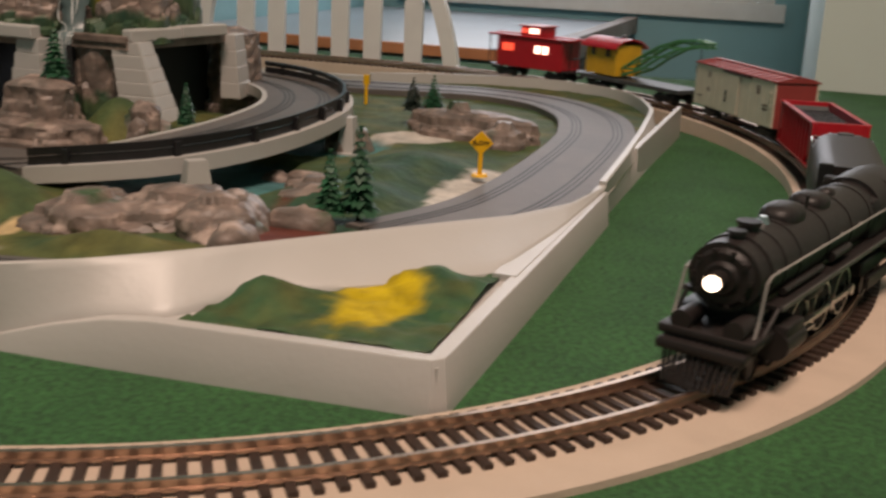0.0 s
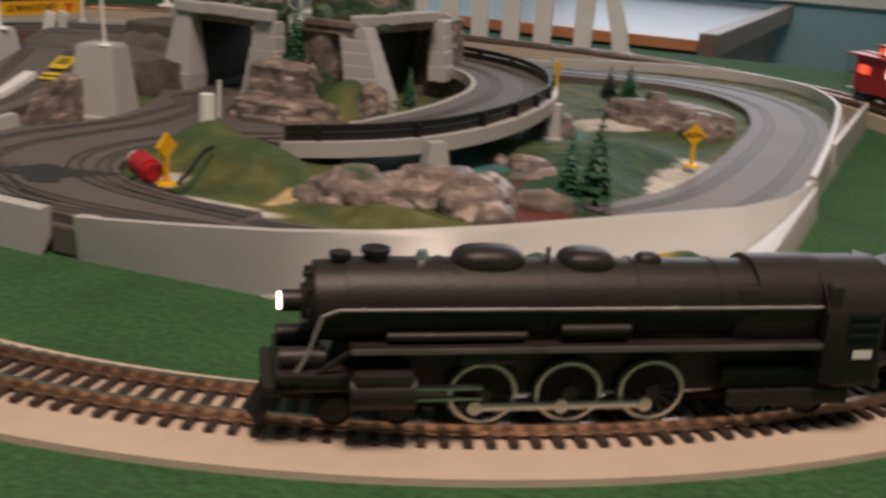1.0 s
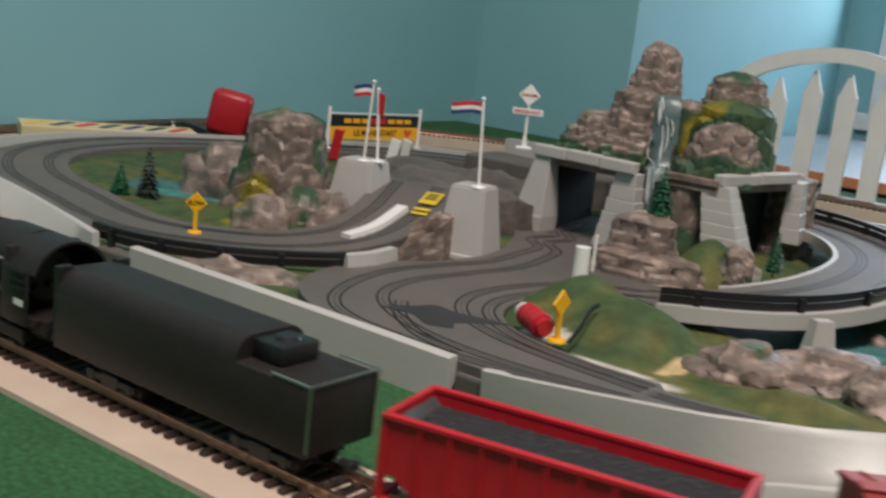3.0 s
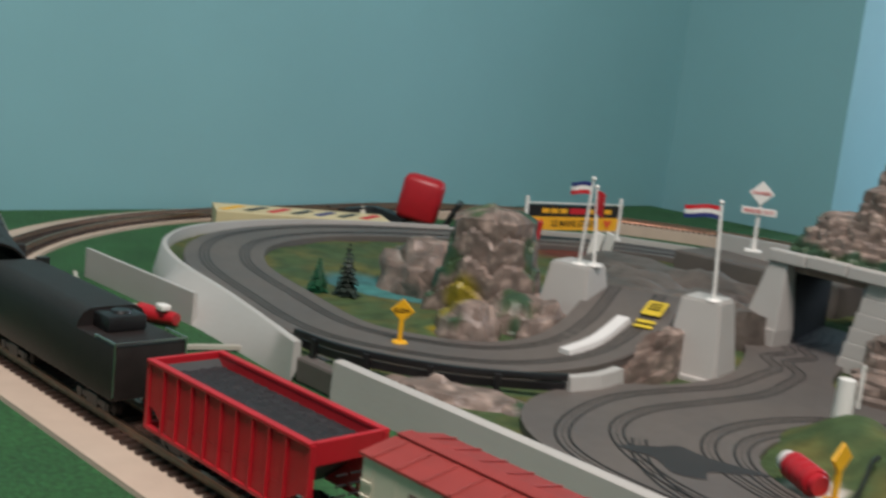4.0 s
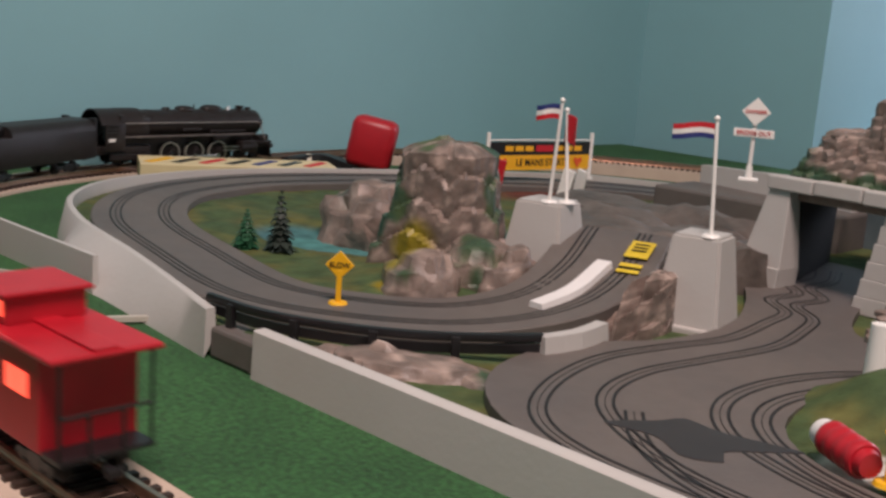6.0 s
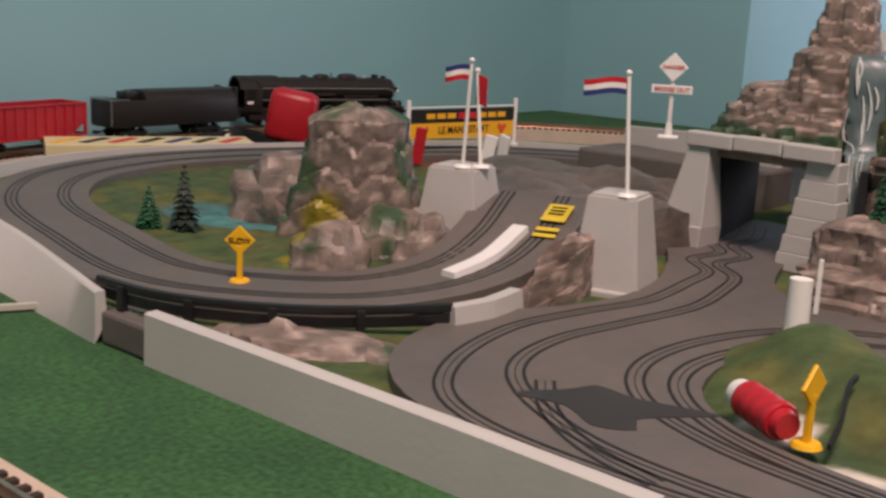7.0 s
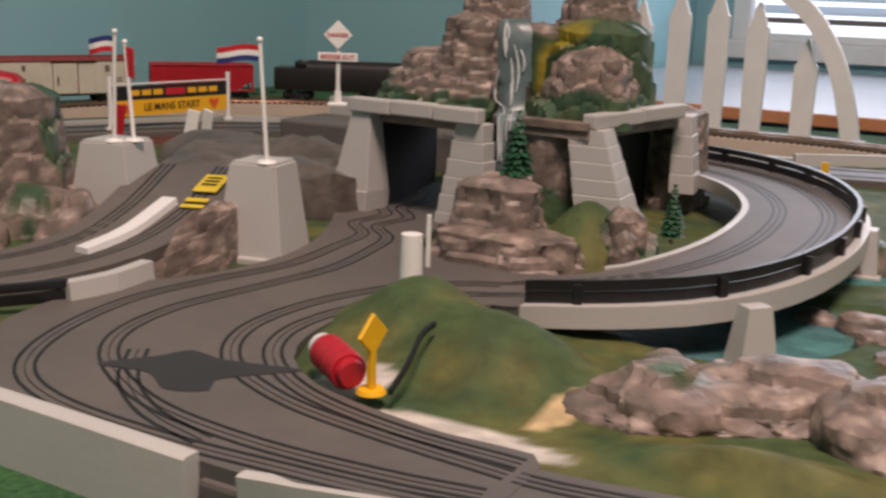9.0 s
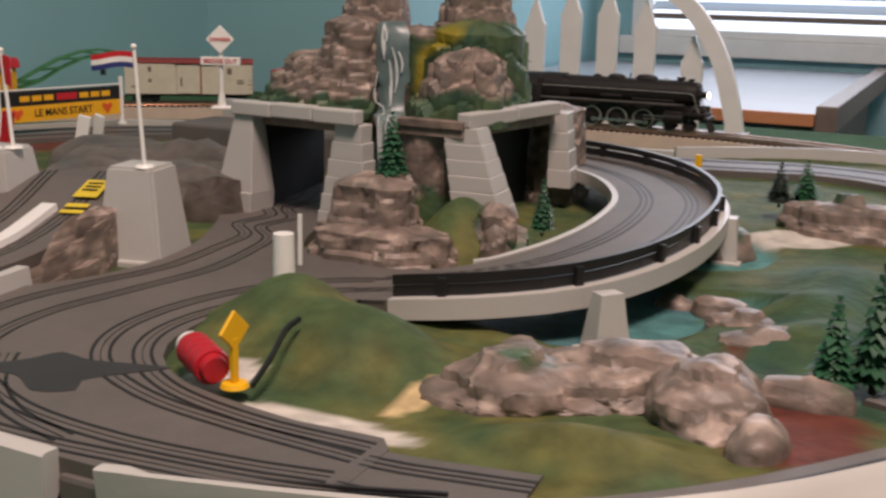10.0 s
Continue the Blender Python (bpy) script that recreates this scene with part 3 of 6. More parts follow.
for x, y, z, w, l in ((-40.9, 15.3, 3.63, 1.1, 1.9), (-40.2, 13.6, 3.22, 1.0, 0.35), (-39.95, 13.0, 3.08, 1.0, 0.3)):
    bm = bmesh.new()
    box(bm, -w / 2, w / 2, -l / 2, l / 2, 0, 0.04)
    bmesh.ops.transform(bm, matrix=mv(x + 1.0, y + 0.6, z + 0.06, 12.5, 0, 21), verts=bm.verts)
    part("road_marking", bm, YPAINT, layout)
for k in (-0.3, 0.1, 0.5):
    bm = bmesh.new()
    box(bm, -0.34, 0.34, -0.05, 0.05, 0, 0.03)
    bmesh.ops.transform(bm, matrix=mv(-39.9 - 0.35 * k, 15.9 + k * 0.9, 3.76 + 0.19 * k, 12.5, 0, 21), verts=bm.verts)
    part("marking_lettering", bm, BLACK, layout)

# ---- rocks and mountain ----
def rock_paint(seed, green=0.25, yellow=None):
    def colour(co, n):
        k = nz(co.x, co.y, co.z + seed, 0.35)
        c = blend(C_ROCK, C_ROCK_D, 0.4 + 1.4 * nz(co.x, co.y, co.z * 2.2 + seed, 0.8))
        c = blend(c, C_ROCK_L, 1.9 * (nz(co.x, co.y, co.z * 1.6 + 3 * seed, 1.3) - 0.10))
        c = blend(c, blend(C_TURF, C_DEEP, 0.5 + nz(co.x, co.y, co.z, 0.6)), 5 * (k - 0.42 + green + 0.25 * (n.z - 0.6)))
        if yellow:
            c = blend(c, C_YELLOW, 4 * (math.exp(-((co - Vector(yellow[:3])).length / yellow[3]) ** 2) - 0.45))
        return c
    return colour


def rock(parent, x, y, z, rx, ry, rz, seed, green=0.15, rough=0.28, terraces=0.75, sub=4, yaw=0, yellow=None, flat_top=0.0, name="rock_outcrop"):
    """A moulded crag: a lumpy dome with facets and ledges, open below."""
    bm = bmesh.new()
    bmesh.ops.create_icosphere(bm, subdivisions=sub, radius=1)
    bmesh.ops.delete(bm, geom=[v for v in bm.verts if v.co.z < -0.3], context="VERTS")
    turn = Matrix.Rotation(radians(yaw), 3, "Z")
    size = max(rx, ry, rz)
    for v in bm.verts:
        u = v.co.copy()
        if flat_top:
            u.z = min(u.z, flat_top + 0.25 * (u.z - flat_top))
        w = Vector((u.x * rx, u.y * ry, u.z * rz)) / 2.2
        cell = noise.voronoi(w * 1.15 + Vector((seed * 7.3, seed, 0)))[0]
        f = 1 + rough * (0.9 * nz(w.x, w.y, w.z + seed * 3.1, 0.8) + 1.1 * (cell[0] - 0.35) + 0.35 * nz(w.x, w.y, w.z + seed, 2.5))
        u *= f
        if terraces and u.z > 0:
            st = 0.9 / rz if rz > 1.5 else 0.5
            q = math.floor(u.z / st + 0.3 * nz(w.x, w.y, seed, 0.5)) * st
            u.z += terraces * (q + st * 0.8 - u.z) * 0.6
        co = turn @ Vector((u.x * rx, u.y * ry, u.z * rz))
        v.co = Vector((x, y, z)) + co
    ob = part(name, bm, CLIFF, parent, smooth=30)
    return with_paint(ob, rock_paint(seed, green, yellow))


def crag(parent, cx, cy, z0, z1, r0, r1, seed, shift=(0.0, 0.0), square=3.0, strata=0.55, jag=0.22, dome=0.35, green=-0.3, paint=None, yaw=0.0, name="rock_outcrop", step=0.16, blocky=0.38):
    """A moulded cliff: a blocky column that steps inwards in strata, with upright cracks and a rough top."""
    bm = bmesh.new()
    n = max(28, int(2 * math.pi * max(r0) / step))
    k = max(8, int((z1 - z0) / step))
    turn = Matrix.Rotation(radians(yaw), 3, "Z")
    rings = []
    for i in range(k + 7):
        t = min(1.0, i / k)
        inset = 0.0 if i <= k else (i - k) / 7
        z = z0 + (z1 - z0) * t
        ring = []
        for j in range(n):
            a = 2 * math.pi * j / n
            ca, sa = math.cos(a), math.sin(a)
            q = (abs(ca) ** square + abs(sa) ** square) ** (-1 / square)
            w = Vector((ca * 2.2 * max(r0) / 2.6, sa * 2.2 * max(r0) / 2.6, 0))
            lev = z / strata + 0.8 * nz(w.x, w.y, seed, 0.45)
            f = lev - math.floor(lev)
            tt = t + (strata / (z1 - z0)) * (0.5 - f) * 0.85
            tt = min(1.05, max(-0.05, tt))
            rx, ry = r0[0] + (r1[0] - r0[0]) * tt, r0[1] + (r1[1] - r0[1]) * tt
            row = math.floor(lev)
            block = noise.cell(Vector((a * max(r0) / (1.5 * strata + 0.25) + 0.37 * row, row + 0.5, seed + 0.5)))
            cell = noise.voronoi(Vector((w.x * 0.75, w.y * 0.75, math.floor(lev) * 0.22 + seed * 3.7)))[0]
            off = 1 + jag * (0.8 * noise.noise(Vector((w.x * 0.7, w.y * 0.7, z * 0.2 + seed * 5.3))) + 0.5 * (min(0.5, cell[1] - cell[0]) - 0.25) + blocky * block + 0.08 * nz(w.x, w.y, z + seed, 1.6)) - 0.02 * (f < 0.14)
            m = (1 - inset ** 1.2) * off
            p = turn @ Vector((ca * q * rx * m, sa * q * ry * m, 0))
            up = dome * (1 - (1 - inset) ** 2) + 0.3 * inset * nz(p.x, p.y, seed * 2.1, 0.9)
            top = 0.22 * dome * nz(w.x, w.y, seed * 1.7, 0.8) * t
            ring.append(bm.verts.new((cx + shift[0] * tt + p.x, cy + shift[1] * tt + p.y, z + up + top)))
        rings.append(ring)
    for a, b in zip(rings, rings[1:]):
        for j in range(n):
            bm.faces.new((a[j], a[(j + 1) % n], b[(j + 1) % n], b[j]))
    bm.faces.new(rings[-1])
    bm.normal_update()
    ob = part(name, bm, CLIFF, parent, smooth=26)
    return with_paint(ob, paint or rock_paint(seed, green))


# front crags beside the pond
rock(layout, -15.4, 7.3, 1.3, 3.1, 2.1, 1.25, 3, -0.12, sub=5, yaw=25, rough=0.3, terraces=0.6)
rock(layout, -13.0, 8.6, 1.4, 2.2, 2.2, 1.25, 5, -0.05, sub=5, rough=0.3, terraces=0.6)
rock(layout, -16.6, 9.3, 1.0, 1.2, 1.4, 0.9, 8, 0.1)
rock(layout, -10.5, 7.4, 1.6, 1.5, 2.4, 1.35, 9, -0.1, yaw=10, sub=5, terraces=0.4)
rock(layout, -8.9, 5.0, 1.7, 0.7, 1.2, 0.95, 12, -0.1, terraces=0.3)
rock(layout, -8.6, 9.6, 1.7, 1.4, 0.8, 0.7, 13, 0.0, sub=3)
rock(layout, -10.4, 15.2, 1.0, 1.7, 1.2, 0.9, 14, 0.1, sub=3)
rock(layout, -12.9, 20.4, 0.6, 1.1, 0.8, 0.9, 15, -0.2)
rock(layout, -14.6, 20.8, 0.6, 0.8, 0.5, 0.5, 16, -0.2, sub=3)
rock(layout, -11.4, 17.6, 0.9, 1.3, 0.9, 0.8, 17, -0.1)
rock(layout, -20.6, 12.6, 0.7, 0.7, 0.5, 0.5, 18, 0.1, sub=3)
rock(layout, -13.2, 24.5, 0.6, 1.2, 0.7, 0.5, 19, 0.05, sub=3)
# crags inside the right-hand curve
rock(layout, -9.4, 36.5, 1.1, 4.0, 2.0, 1.7, 21, -0.15, yaw=-8, sub=5)
rock(layout, -6.4, 34.8, 1.1, 1.4, 2.0, 1.2, 22, -0.15)
rock(layout, -14.6, 30.5, 0.9, 1.4, 1.6, 1.3, 23, 0.2, sub=3)
# crags by the ramp
crag(layout, -36.8, 11.4, 1.2, 3.5, (0.9, 2.6), (0.55, 0.8), 25, (0.1, 1.4), blocky=0.1, square=2.2, strata=1.4, jag=0.16, dome=0.25)
crag(layout, -38.0, 17.0, 1.2, 3.2, (1.2, 1.6), (0.7, 0.9), 26, blocky=0.1, square=2.2, strata=1.2, jag=0.16, dome=0.25)
rock(layout, -43.6, 11.2, 1.3, 1.0, 1.8, 2.0, 28, -0.05)
rock(layout, -38.6, -0.3, 0.9, 2.6, 1.3, 1.0, 30, -0.05, yaw=35)
rock(layout, -41.4, -1.45, 0.8, 1.5, 0.6, 0.7, 31, 0.05, yaw=20, sub=3)
rock(layout, -36.4, 1.2, 0.9, 1.2, 1.0, 0.7, 32, 0.2, sub=3)
# the big crag inside the left-hand curve, with a low one at its foot
crag(layout, -49.2, 12.4, 1.0, 7.1, (3.4, 3.1), (2.2, 2.1), 35, (0.1, 0.3), square=2.4, strata=1.5, jag=0.2, dome=0.6, yaw=20, blocky=0.12, paint=rock_paint(35, 0.27, (-48.4, 9.2, 2.9, 1.8)))
rock(layout, -45.8, 7.4, 1.1, 1.9, 1.6, 2.1, 36, -0.05, yellow=(-46.8, 7.0, 3.4, 1.6))
rock(layout, -45.2, 10.6, 1.1, 1.9, 1.8, 2.4, 37, 0.4)
rock(layout, -57.2, 15.5, 1.0, 3.0, 2.2, 3.0, 38, 0.0, yaw=30)
rock(layout, -54.4, 17, 1.0, 2.2, 2.2, 2.6, 39, 0.1)
rock(layout, -60.5, 17.2, 1.0, 2.2, 1.6, 1.2, 40, 0.1)
def repaint(ob, colour_of):
    layer = ob.data.color_attributes["paint"]
    for i, v in enumerate(ob.data.vertices):
        layer.data[i].color = (*colour_of(v.co / CM), 1)


# broken cliffs behind the ramp
GREYROCK = [(-44.6, 21.5, 3.6, 2.6, 4.4, 41), (-41.2, 24.2, 3.8, 3.0, 4.3, 42), (-47.6, 25.5, 3.6, 3.6, 4.2, 43), (-45.2, 30.5, 4.5, 3.2, 4.4, 44), (-53.5, 33, 5, 3, 3.2, 45)]
for x, y, rx, ry, rz, s in GREYROCK:
    ob = rock(layout, x, y, 1.0, rx, ry, rz, s, -0.5, rough=0.2, terraces=0.0, sub=3, flat_top=0.45, name="broken_cliff")
    repaint(ob, lambda co, s=s: blend((0.135, 0.108, 0.092), (0.085, 0.07, 0.06), 0.5 + nz(co.x, co.y, co.z + s, 0.5)))

mountain = thing("tunnel_mountain", "brown rocky plastic mountain with waterfall above two tunnels", "mountain")


def mossed(seed, low=-99.0, yellow=None, cap=99.0, side=None):
    """Rock with a green band below one height, a green cap above another and a yellow streak."""
    base = rock_paint(seed, -0.35)

    def colour(co, n):
        c = base(co, n)
        w = 0.55 * nz(co.x, co.y, co.z, 0.8)
        green = blend(C_TURF, C_DEEP, 0.5 + 1.2 * w)
        c = blend(c, green, 3.5 * max(low + w - co.z, co.z - cap + w))
        if side:
            c = blend(c, green, 2.5 * (side - co.x + w))
        if yellow:
            d = co - Vector(yellow[:3])
            c = blend(c, C_YELLOW, 3.0 * (math.exp(-(d.x / yellow[3]) ** 2 - ((d.z - 0.35 * d.x) / yellow[4]) ** 2) - 0.35 + 0.3 * w))
        return c
    return colour


# lower storey between and behind the portals
crag(mountain, -28.7, 27.7, 0.9, 6.1, (1.9, 2.1), (1.7, 1.9), 51, square=2.3, strata=1.6, jag=0.16, name="lower_crag", paint=mossed(51, 3.4))
crag(mountain, -31.2, 29.6, 0.9, 6.2, (1.9, 2.2), (1.8, 2.2), 52, square=2.3, strata=1.4, jag=0.16, name="lower_crag", paint=mossed(52, 7.0))
crag(mountain, -25.9, 37.8, 1.2, 6.3, (1.5, 2.3), (1.2, 1.8), 57, strata=0.9, jag=0.2, name="lower_crag")
# foot of the mountain before the portals
crag(mountain, -26.9, 19.1, 1.0, 2.7, (3.4, 1.9), (2.9, 1.5), 53, strata=0.5, jag=0.2, dome=0.3, yaw=6, name="foot_crag")
crag(mountain, -27.6, 19.9, 1.2, 4.5, (2.0, 1.7), (1.6, 1.3), 54, strata=0.6, jag=0.26, dome=0.4, name="foot_crag")
crag(mountain, -29.2, 21.3, 1.2, 4.0, (1.3, 1.6), (0.9, 1.2), 55, strata=0.6, jag=0.24, dome=0.35, name="foot_crag")
crag(mountain, -22.9, 21.9, 1.4, 3.4, (1.7, 1.3), (0.9, 0.8), 56, square=2.1, strata=1.3, jag=0.25, dome=0.4, name="foot_crag", paint=mossed(56, 2.6, side=-23.2))
crag(mountain, -22.2, 20.3, 1.4, 2.9, (0.75, 0.6), (0.5, 0.4), 58, square=2.2, strata=0.9, jag=0.2, dome=0.35, name="foot_crag")
# stepped western summit
crag(mountain, -36.0, 28.3, 6.2, 9.2, (3.2, 3.2), (1.9, 2.2), 61, (0.8, 0.5), strata=0.62, jag=0.15, dome=0.4, name="upper_crag", paint=mossed(61, 7.7, side=-37.2))
crag(mountain, -33.9, 27.6, 6.2, 11.0, (1.9, 2.0), (1.2, 1.6), 62, (0.2, 0.6), strata=0.58, jag=0.17, dome=0.35, name="upper_crag", paint=mossed(62, 7.5))
crag(mountain, -33.5, 30.4, 6.2, 13.7, (2.6, 2.5), (1.0, 1.2), 63, (0.0, 0.2), strata=0.9, jag=0.17, dome=0.6, name="upper_crag")
# rounded eastern summit with its green saddle
crag(mountain, -28.0, 29.6, 6.2, 9.3, (2.6, 3.6), (1.5, 2.5), 64, (0.2, 0.6), square=2.6, strata=1.0, jag=0.14, dome=0.6, name="upper_crag", paint=mossed(64, 7.9))
crag(mountain, -28.6, 32.0, 6.2, 10.5, (2.9, 3.6), (2.3, 2.7), 65, (0.2, 0.3), square=2.3, strata=1.6, jag=0.10, dome=0.7, name="upper_crag", paint=mossed(65, 11.6, (-29.9, 29.6, 10.2, 2.0, 0.75)))
crag(mountain, -29.2, 33.6, 9.0, 12.4, (2.7, 2.6), (1.6, 1.6), 66, square=2.4, strata=0.9, jag=0.16, dome=0.6, name="upper_crag", paint=mossed(66, 10.9, None, 12.3))
crag(mountain, -31.2, 31.2, 6.2, 10.4, (1.5, 2.0), (1.3, 1.7), 67, square=2.3, strata=1.8, jag=0.12, dome=0.5, name="upper_crag", paint=mossed(67, 10.6, (-30.3, 29.3, 8.6, 0.7, 1.6)))
bm = bmesh.new()
prism(bm, [(-38.3, 24.9), (-32.2, 24.4), (-32.1, 27.3), (-29.9, 27.1), (-29.9, 25.7), (-26.2, 25.5), (-24.9, 33.8), (-25.2, 37), (-38, 37), (-40, 33)], 5.95, 6.45)
ob = part("ledge", bm, PAINT, mountain, "rock ledge under the summit")
with_paint(ob, rock_paint(70, -0.2))
bm = bmesh.new()
box(bm, 0, 3.5, -0.15, 0.5, 6.3, 6.72, 0.06)
bmesh.ops.subdivide_edges(bm, edges=bm.edges[:], cuts=3, use_grid_fill=True)
bmesh.ops.transform(bm, matrix=mv(-29.7, 25.7, 0, 0, 0, -3), verts=bm.verts)
with_paint(part("ledge_lip", bm, PAINT, mountain, "brown rock lip beside the lintel"), rock_paint(71, -0.4))
WATER = mat("painted_waterfall", (0.075, 0.115, 0.115), 0.35, vary=0.2, scale=60, second=(0.14, 0.19, 0.19), mix_scale=40, sharp=0.12)
bm = bmesh.new()
fall = [(-31.9, 29.6, 11.1), (-31.9, 28.9, 10.95), (-31.75, 28.55, 10.2), (-31.6, 28.4, 9.0), (-31.4, 28.1, 7.6), (-31.2, 27.7, 6.65), (-31.0, 26.9, 6.5), (-30.9, 26.7, 5.4), (-30.7, 26.5, 3.8), (-30.6, 26.2, 2.4)]
rows_v = []
for i, p in enumerate(spline(fall, 0.2)):
    w = (0.95 if p.z > 8 else 0.7 if p.z > 6.5 else 0.5) + 0.12 * nz(p.z, 3, 1, 0.8) - 0.5 * max(0.0, p.z - 10.6)
    rows_v.append([bm.verts.new((p.x + k * w, p.y + 0.25 * k * w - 0.2 * (1 - k * k) + 0.10 * nz(k * 3, p.z, 4, 1.5), p.z)) for k in (-1, -0.75, -0.5, -0.25, 0, 0.25, 0.5, 0.75, 1)])
for a, b in zip(rows_v, rows_v[1:]):
    for k in range(8):
        bm.faces.new((a[k], b[k], b[k + 1], a[k + 1]))
part("waterfall", bm, WATER, mountain, "grey-blue waterfall with white painted streaks", smooth=60)
STREAK = mat("white_streak_paint", (0.50, 0.53, 0.52), 0.4, vary=0.25, scale=200)
rnd = random.Random(5)
guide = spline(fall, 0.2)
for k in range(17):
    i0 = 3 + int(rnd.random() * (len(guide) - 16))
    run = 5 + int(rnd.random() * 8)
    x0, bow = rnd.uniform(-0.6, 0.6), rnd.uniform(-0.25, 0.25)
    pts = []
    for i in range(i0, min(i0 + run, len(guide))):
        g, t = guide[i], (i - i0) / run
        o = (x0 + bow * math.sin(3 * t)) * (0.9 if g.z > 7 else 0.5)
        pts.append(Vector((g.x + o, g.y + 0.25 * o - 0.27, g.z)))
    bm = bmesh.new()
    for a, b, t in zip(pts, pts[1:], range(99)):
        wide = 0.05 if a.z > 7 else 0.02
        rod(bm, a, b, 0.02 + wide * math.sin(math.pi * (t + 0.5) / len(pts)), 6, 0.02 + wide * math.sin(math.pi * (t + 1.4) / len(pts)))
    part("streak", bm, STREAK, mountain)


def block_beam(a, b, n, z0, z1, deep):
    """A stone lintel of n blocks from plan point a to b."""
    a, b = Vector((*a, 0)), Vector((*b, 0))
    d = (b - a) / n
    for i in range(n):
        bm = bmesh.new()
        box(bm, 0.03, d.length - 0.03, -0.2, deep, z0, z1, 0.09)
        p = part("lintel_block", bm, PLASTIC, mountain)
        c = a + d * i
        p.matrix_local = at(c.x, c.y, 0.04 * (i % 2), 0, 0, math.degrees(math.atan2(d.y, d.x)))


block_beam((-38.3, 24.2), (-30.7, 23.5), 3, 6.4, 7.12, 0.55)
block_beam((-26.1, 25.6), (-24.6, 34.0), 2, 6.4, 7.1, 0.55)


def portal_pillar(x, y, yaw, w0, w1, d0, d1, z0, z1, lean=0.0, n=4):
    """A stepped concrete pillar, wider at its foot."""
    bm = bmesh.new()
    for i in range(n):
        t0, t1 = i / n, (i + 1) / n
        wa, da = w0 + (w1 - w0) * t0, d0 + (d1 - d0) * t0
        h = (z1 - z0) / n
        vs = bmesh.ops.create_cube(bm, size=1)["verts"]
        for v in vs:
            top = v.co.z > 0
            k = 1 - (0.03 if n > 1 else 1 - w1 / w0) * top
            v.co = Vector((v.co.x * wa * k + lean * (t1 if top else t0), v.co.y * da * k, z0 + (t1 if top else t0) * (z1 - z0)))
    bmesh.ops.transform(bm, matrix=mv(x, y, 0, 0, 0, yaw), verts=bm.verts)
    bmesh.ops.bevel(bm, geom=bm.edges[:], offset=0.035, segments=1, affect="EDGES")
    part("portal_pillar", bm, PLASTIC, mountain)


portal_pillar(-38.1, 24.6, -5, 2.5, 2.5, 1.9, 1.7, 1.2, 2.6, 0.1, 1)
portal_pillar(-37.9, 24.6, -5, 2.3, 1.15, 1.8, 1.3, 2.5, 6.42, 0.35, 1)
portal_pillar(-31.6, 24.2, -5, 2.9, 1.3, 1.3, 0.9, 1.3, 6.42, 0.3, 6)
portal_pillar(-25.3, 26.5, 4, 2.5, 1.7, 2.4, 1.5, 2.0, 6.42, -1.2, 6)
portal_pillar(-24.7, 35.6, 8, 1.3, 0.9, 2.2, 1.6, 2.4, 6.42, -0.25, 4)
# near-black sheets that put the shade inside the tunnels into colour
TUNNEL_SHADE = mat("black_tunnel_shade", (0.015, 0.016, 0.017), 0.8, vary=0.2)
# dark teal stands in for the shaded room wall seen through the tunnel
TUNNEL_VIEW = mat("shaded_teal_tunnel_view", (0.075, 0.105, 0.115), 0.6, vary=0.3, scale=40)
for m, dims, shade_mat in ((mv(-37.2, 25.6, 0, 0, 0, 12), (-0.2, 0.2, 0, 8, 1.2, 5.95), TUNNEL_SHADE), (mv(-42.0, 42.5, 0, 0, 0, -4), (0, 14, 0, 0.3, 1.2, 5.0), TUNNEL_VIEW),
                        (mv(-30.3, 26.0, 0, 0, 0, 0), (-0.2, 0.2, 0, 7, 1.2, 5.95), TUNNEL_SHADE), (mv(-27.6, 37.8, 0, 0, 0, 75), (-0.2, 0.2, 0, 7, 1.2, 5.9), TUNNEL_SHADE), (mv(-27.2, 28.0, 0, 0, 0, 0), (-0.2, 0.2, 0, 8, 1.2, 5.95), TUNNEL_SHADE)):
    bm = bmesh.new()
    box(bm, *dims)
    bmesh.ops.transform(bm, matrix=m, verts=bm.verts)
    part("tunnel_shade_sheet", bm, shade_mat, mountain)


# ---- pedestals, flags and signs ----
def pedestal(x, y, yaw, z0=1.2, size=1.0):
    e = thing("flag_pedestal", "pale grey concrete flag pedestal tapering upwards", "pedestal", at(x, y, 0, 0, 0, yaw), "flag pedestals")
    bm = bmesh.new()
    vs = tube(bm, 2.55 * size, 5.3 - z0, mv(0, 0, z0, 0, 0, 45), 4, 1.75 * size)
    bmesh.ops.bevel(bm, geom=[q for q in bm.edges], offset=0.12, segments=2, affect="EDGES")
    part("body", bm, PLASTIC, e, smooth=30)
    bm = bmesh.new()
    box(bm, -2.0 * size, 2.0 * size, -2.0 * size, 2.0 * size, z0 - 0.2, z0 + 0.3, 0.1)
    part("foot", bm, PLASTIC, e)
    return e


pedestal(-36.1, 14.8, 12, size=0.84)
pedestal(-44.9, 15.2, 12, 1.4, 0.94)
POLE = mat("white_pole_plastic", (0.80, 0.78, 0.74), 0.4, vary=0.04)
F_RED, F_BLUE = mat("flag_red", (0.55, 0.012, 0.02), 0.6, vary=0.1), mat("flag_blue", (0.02, 0.03, 0.16), 0.6, vary=0.1)
SIGNYELLOW = mat("yellow_sign_plastic", (0.80, 0.42, 0.006), 0.45, vary=0.06)


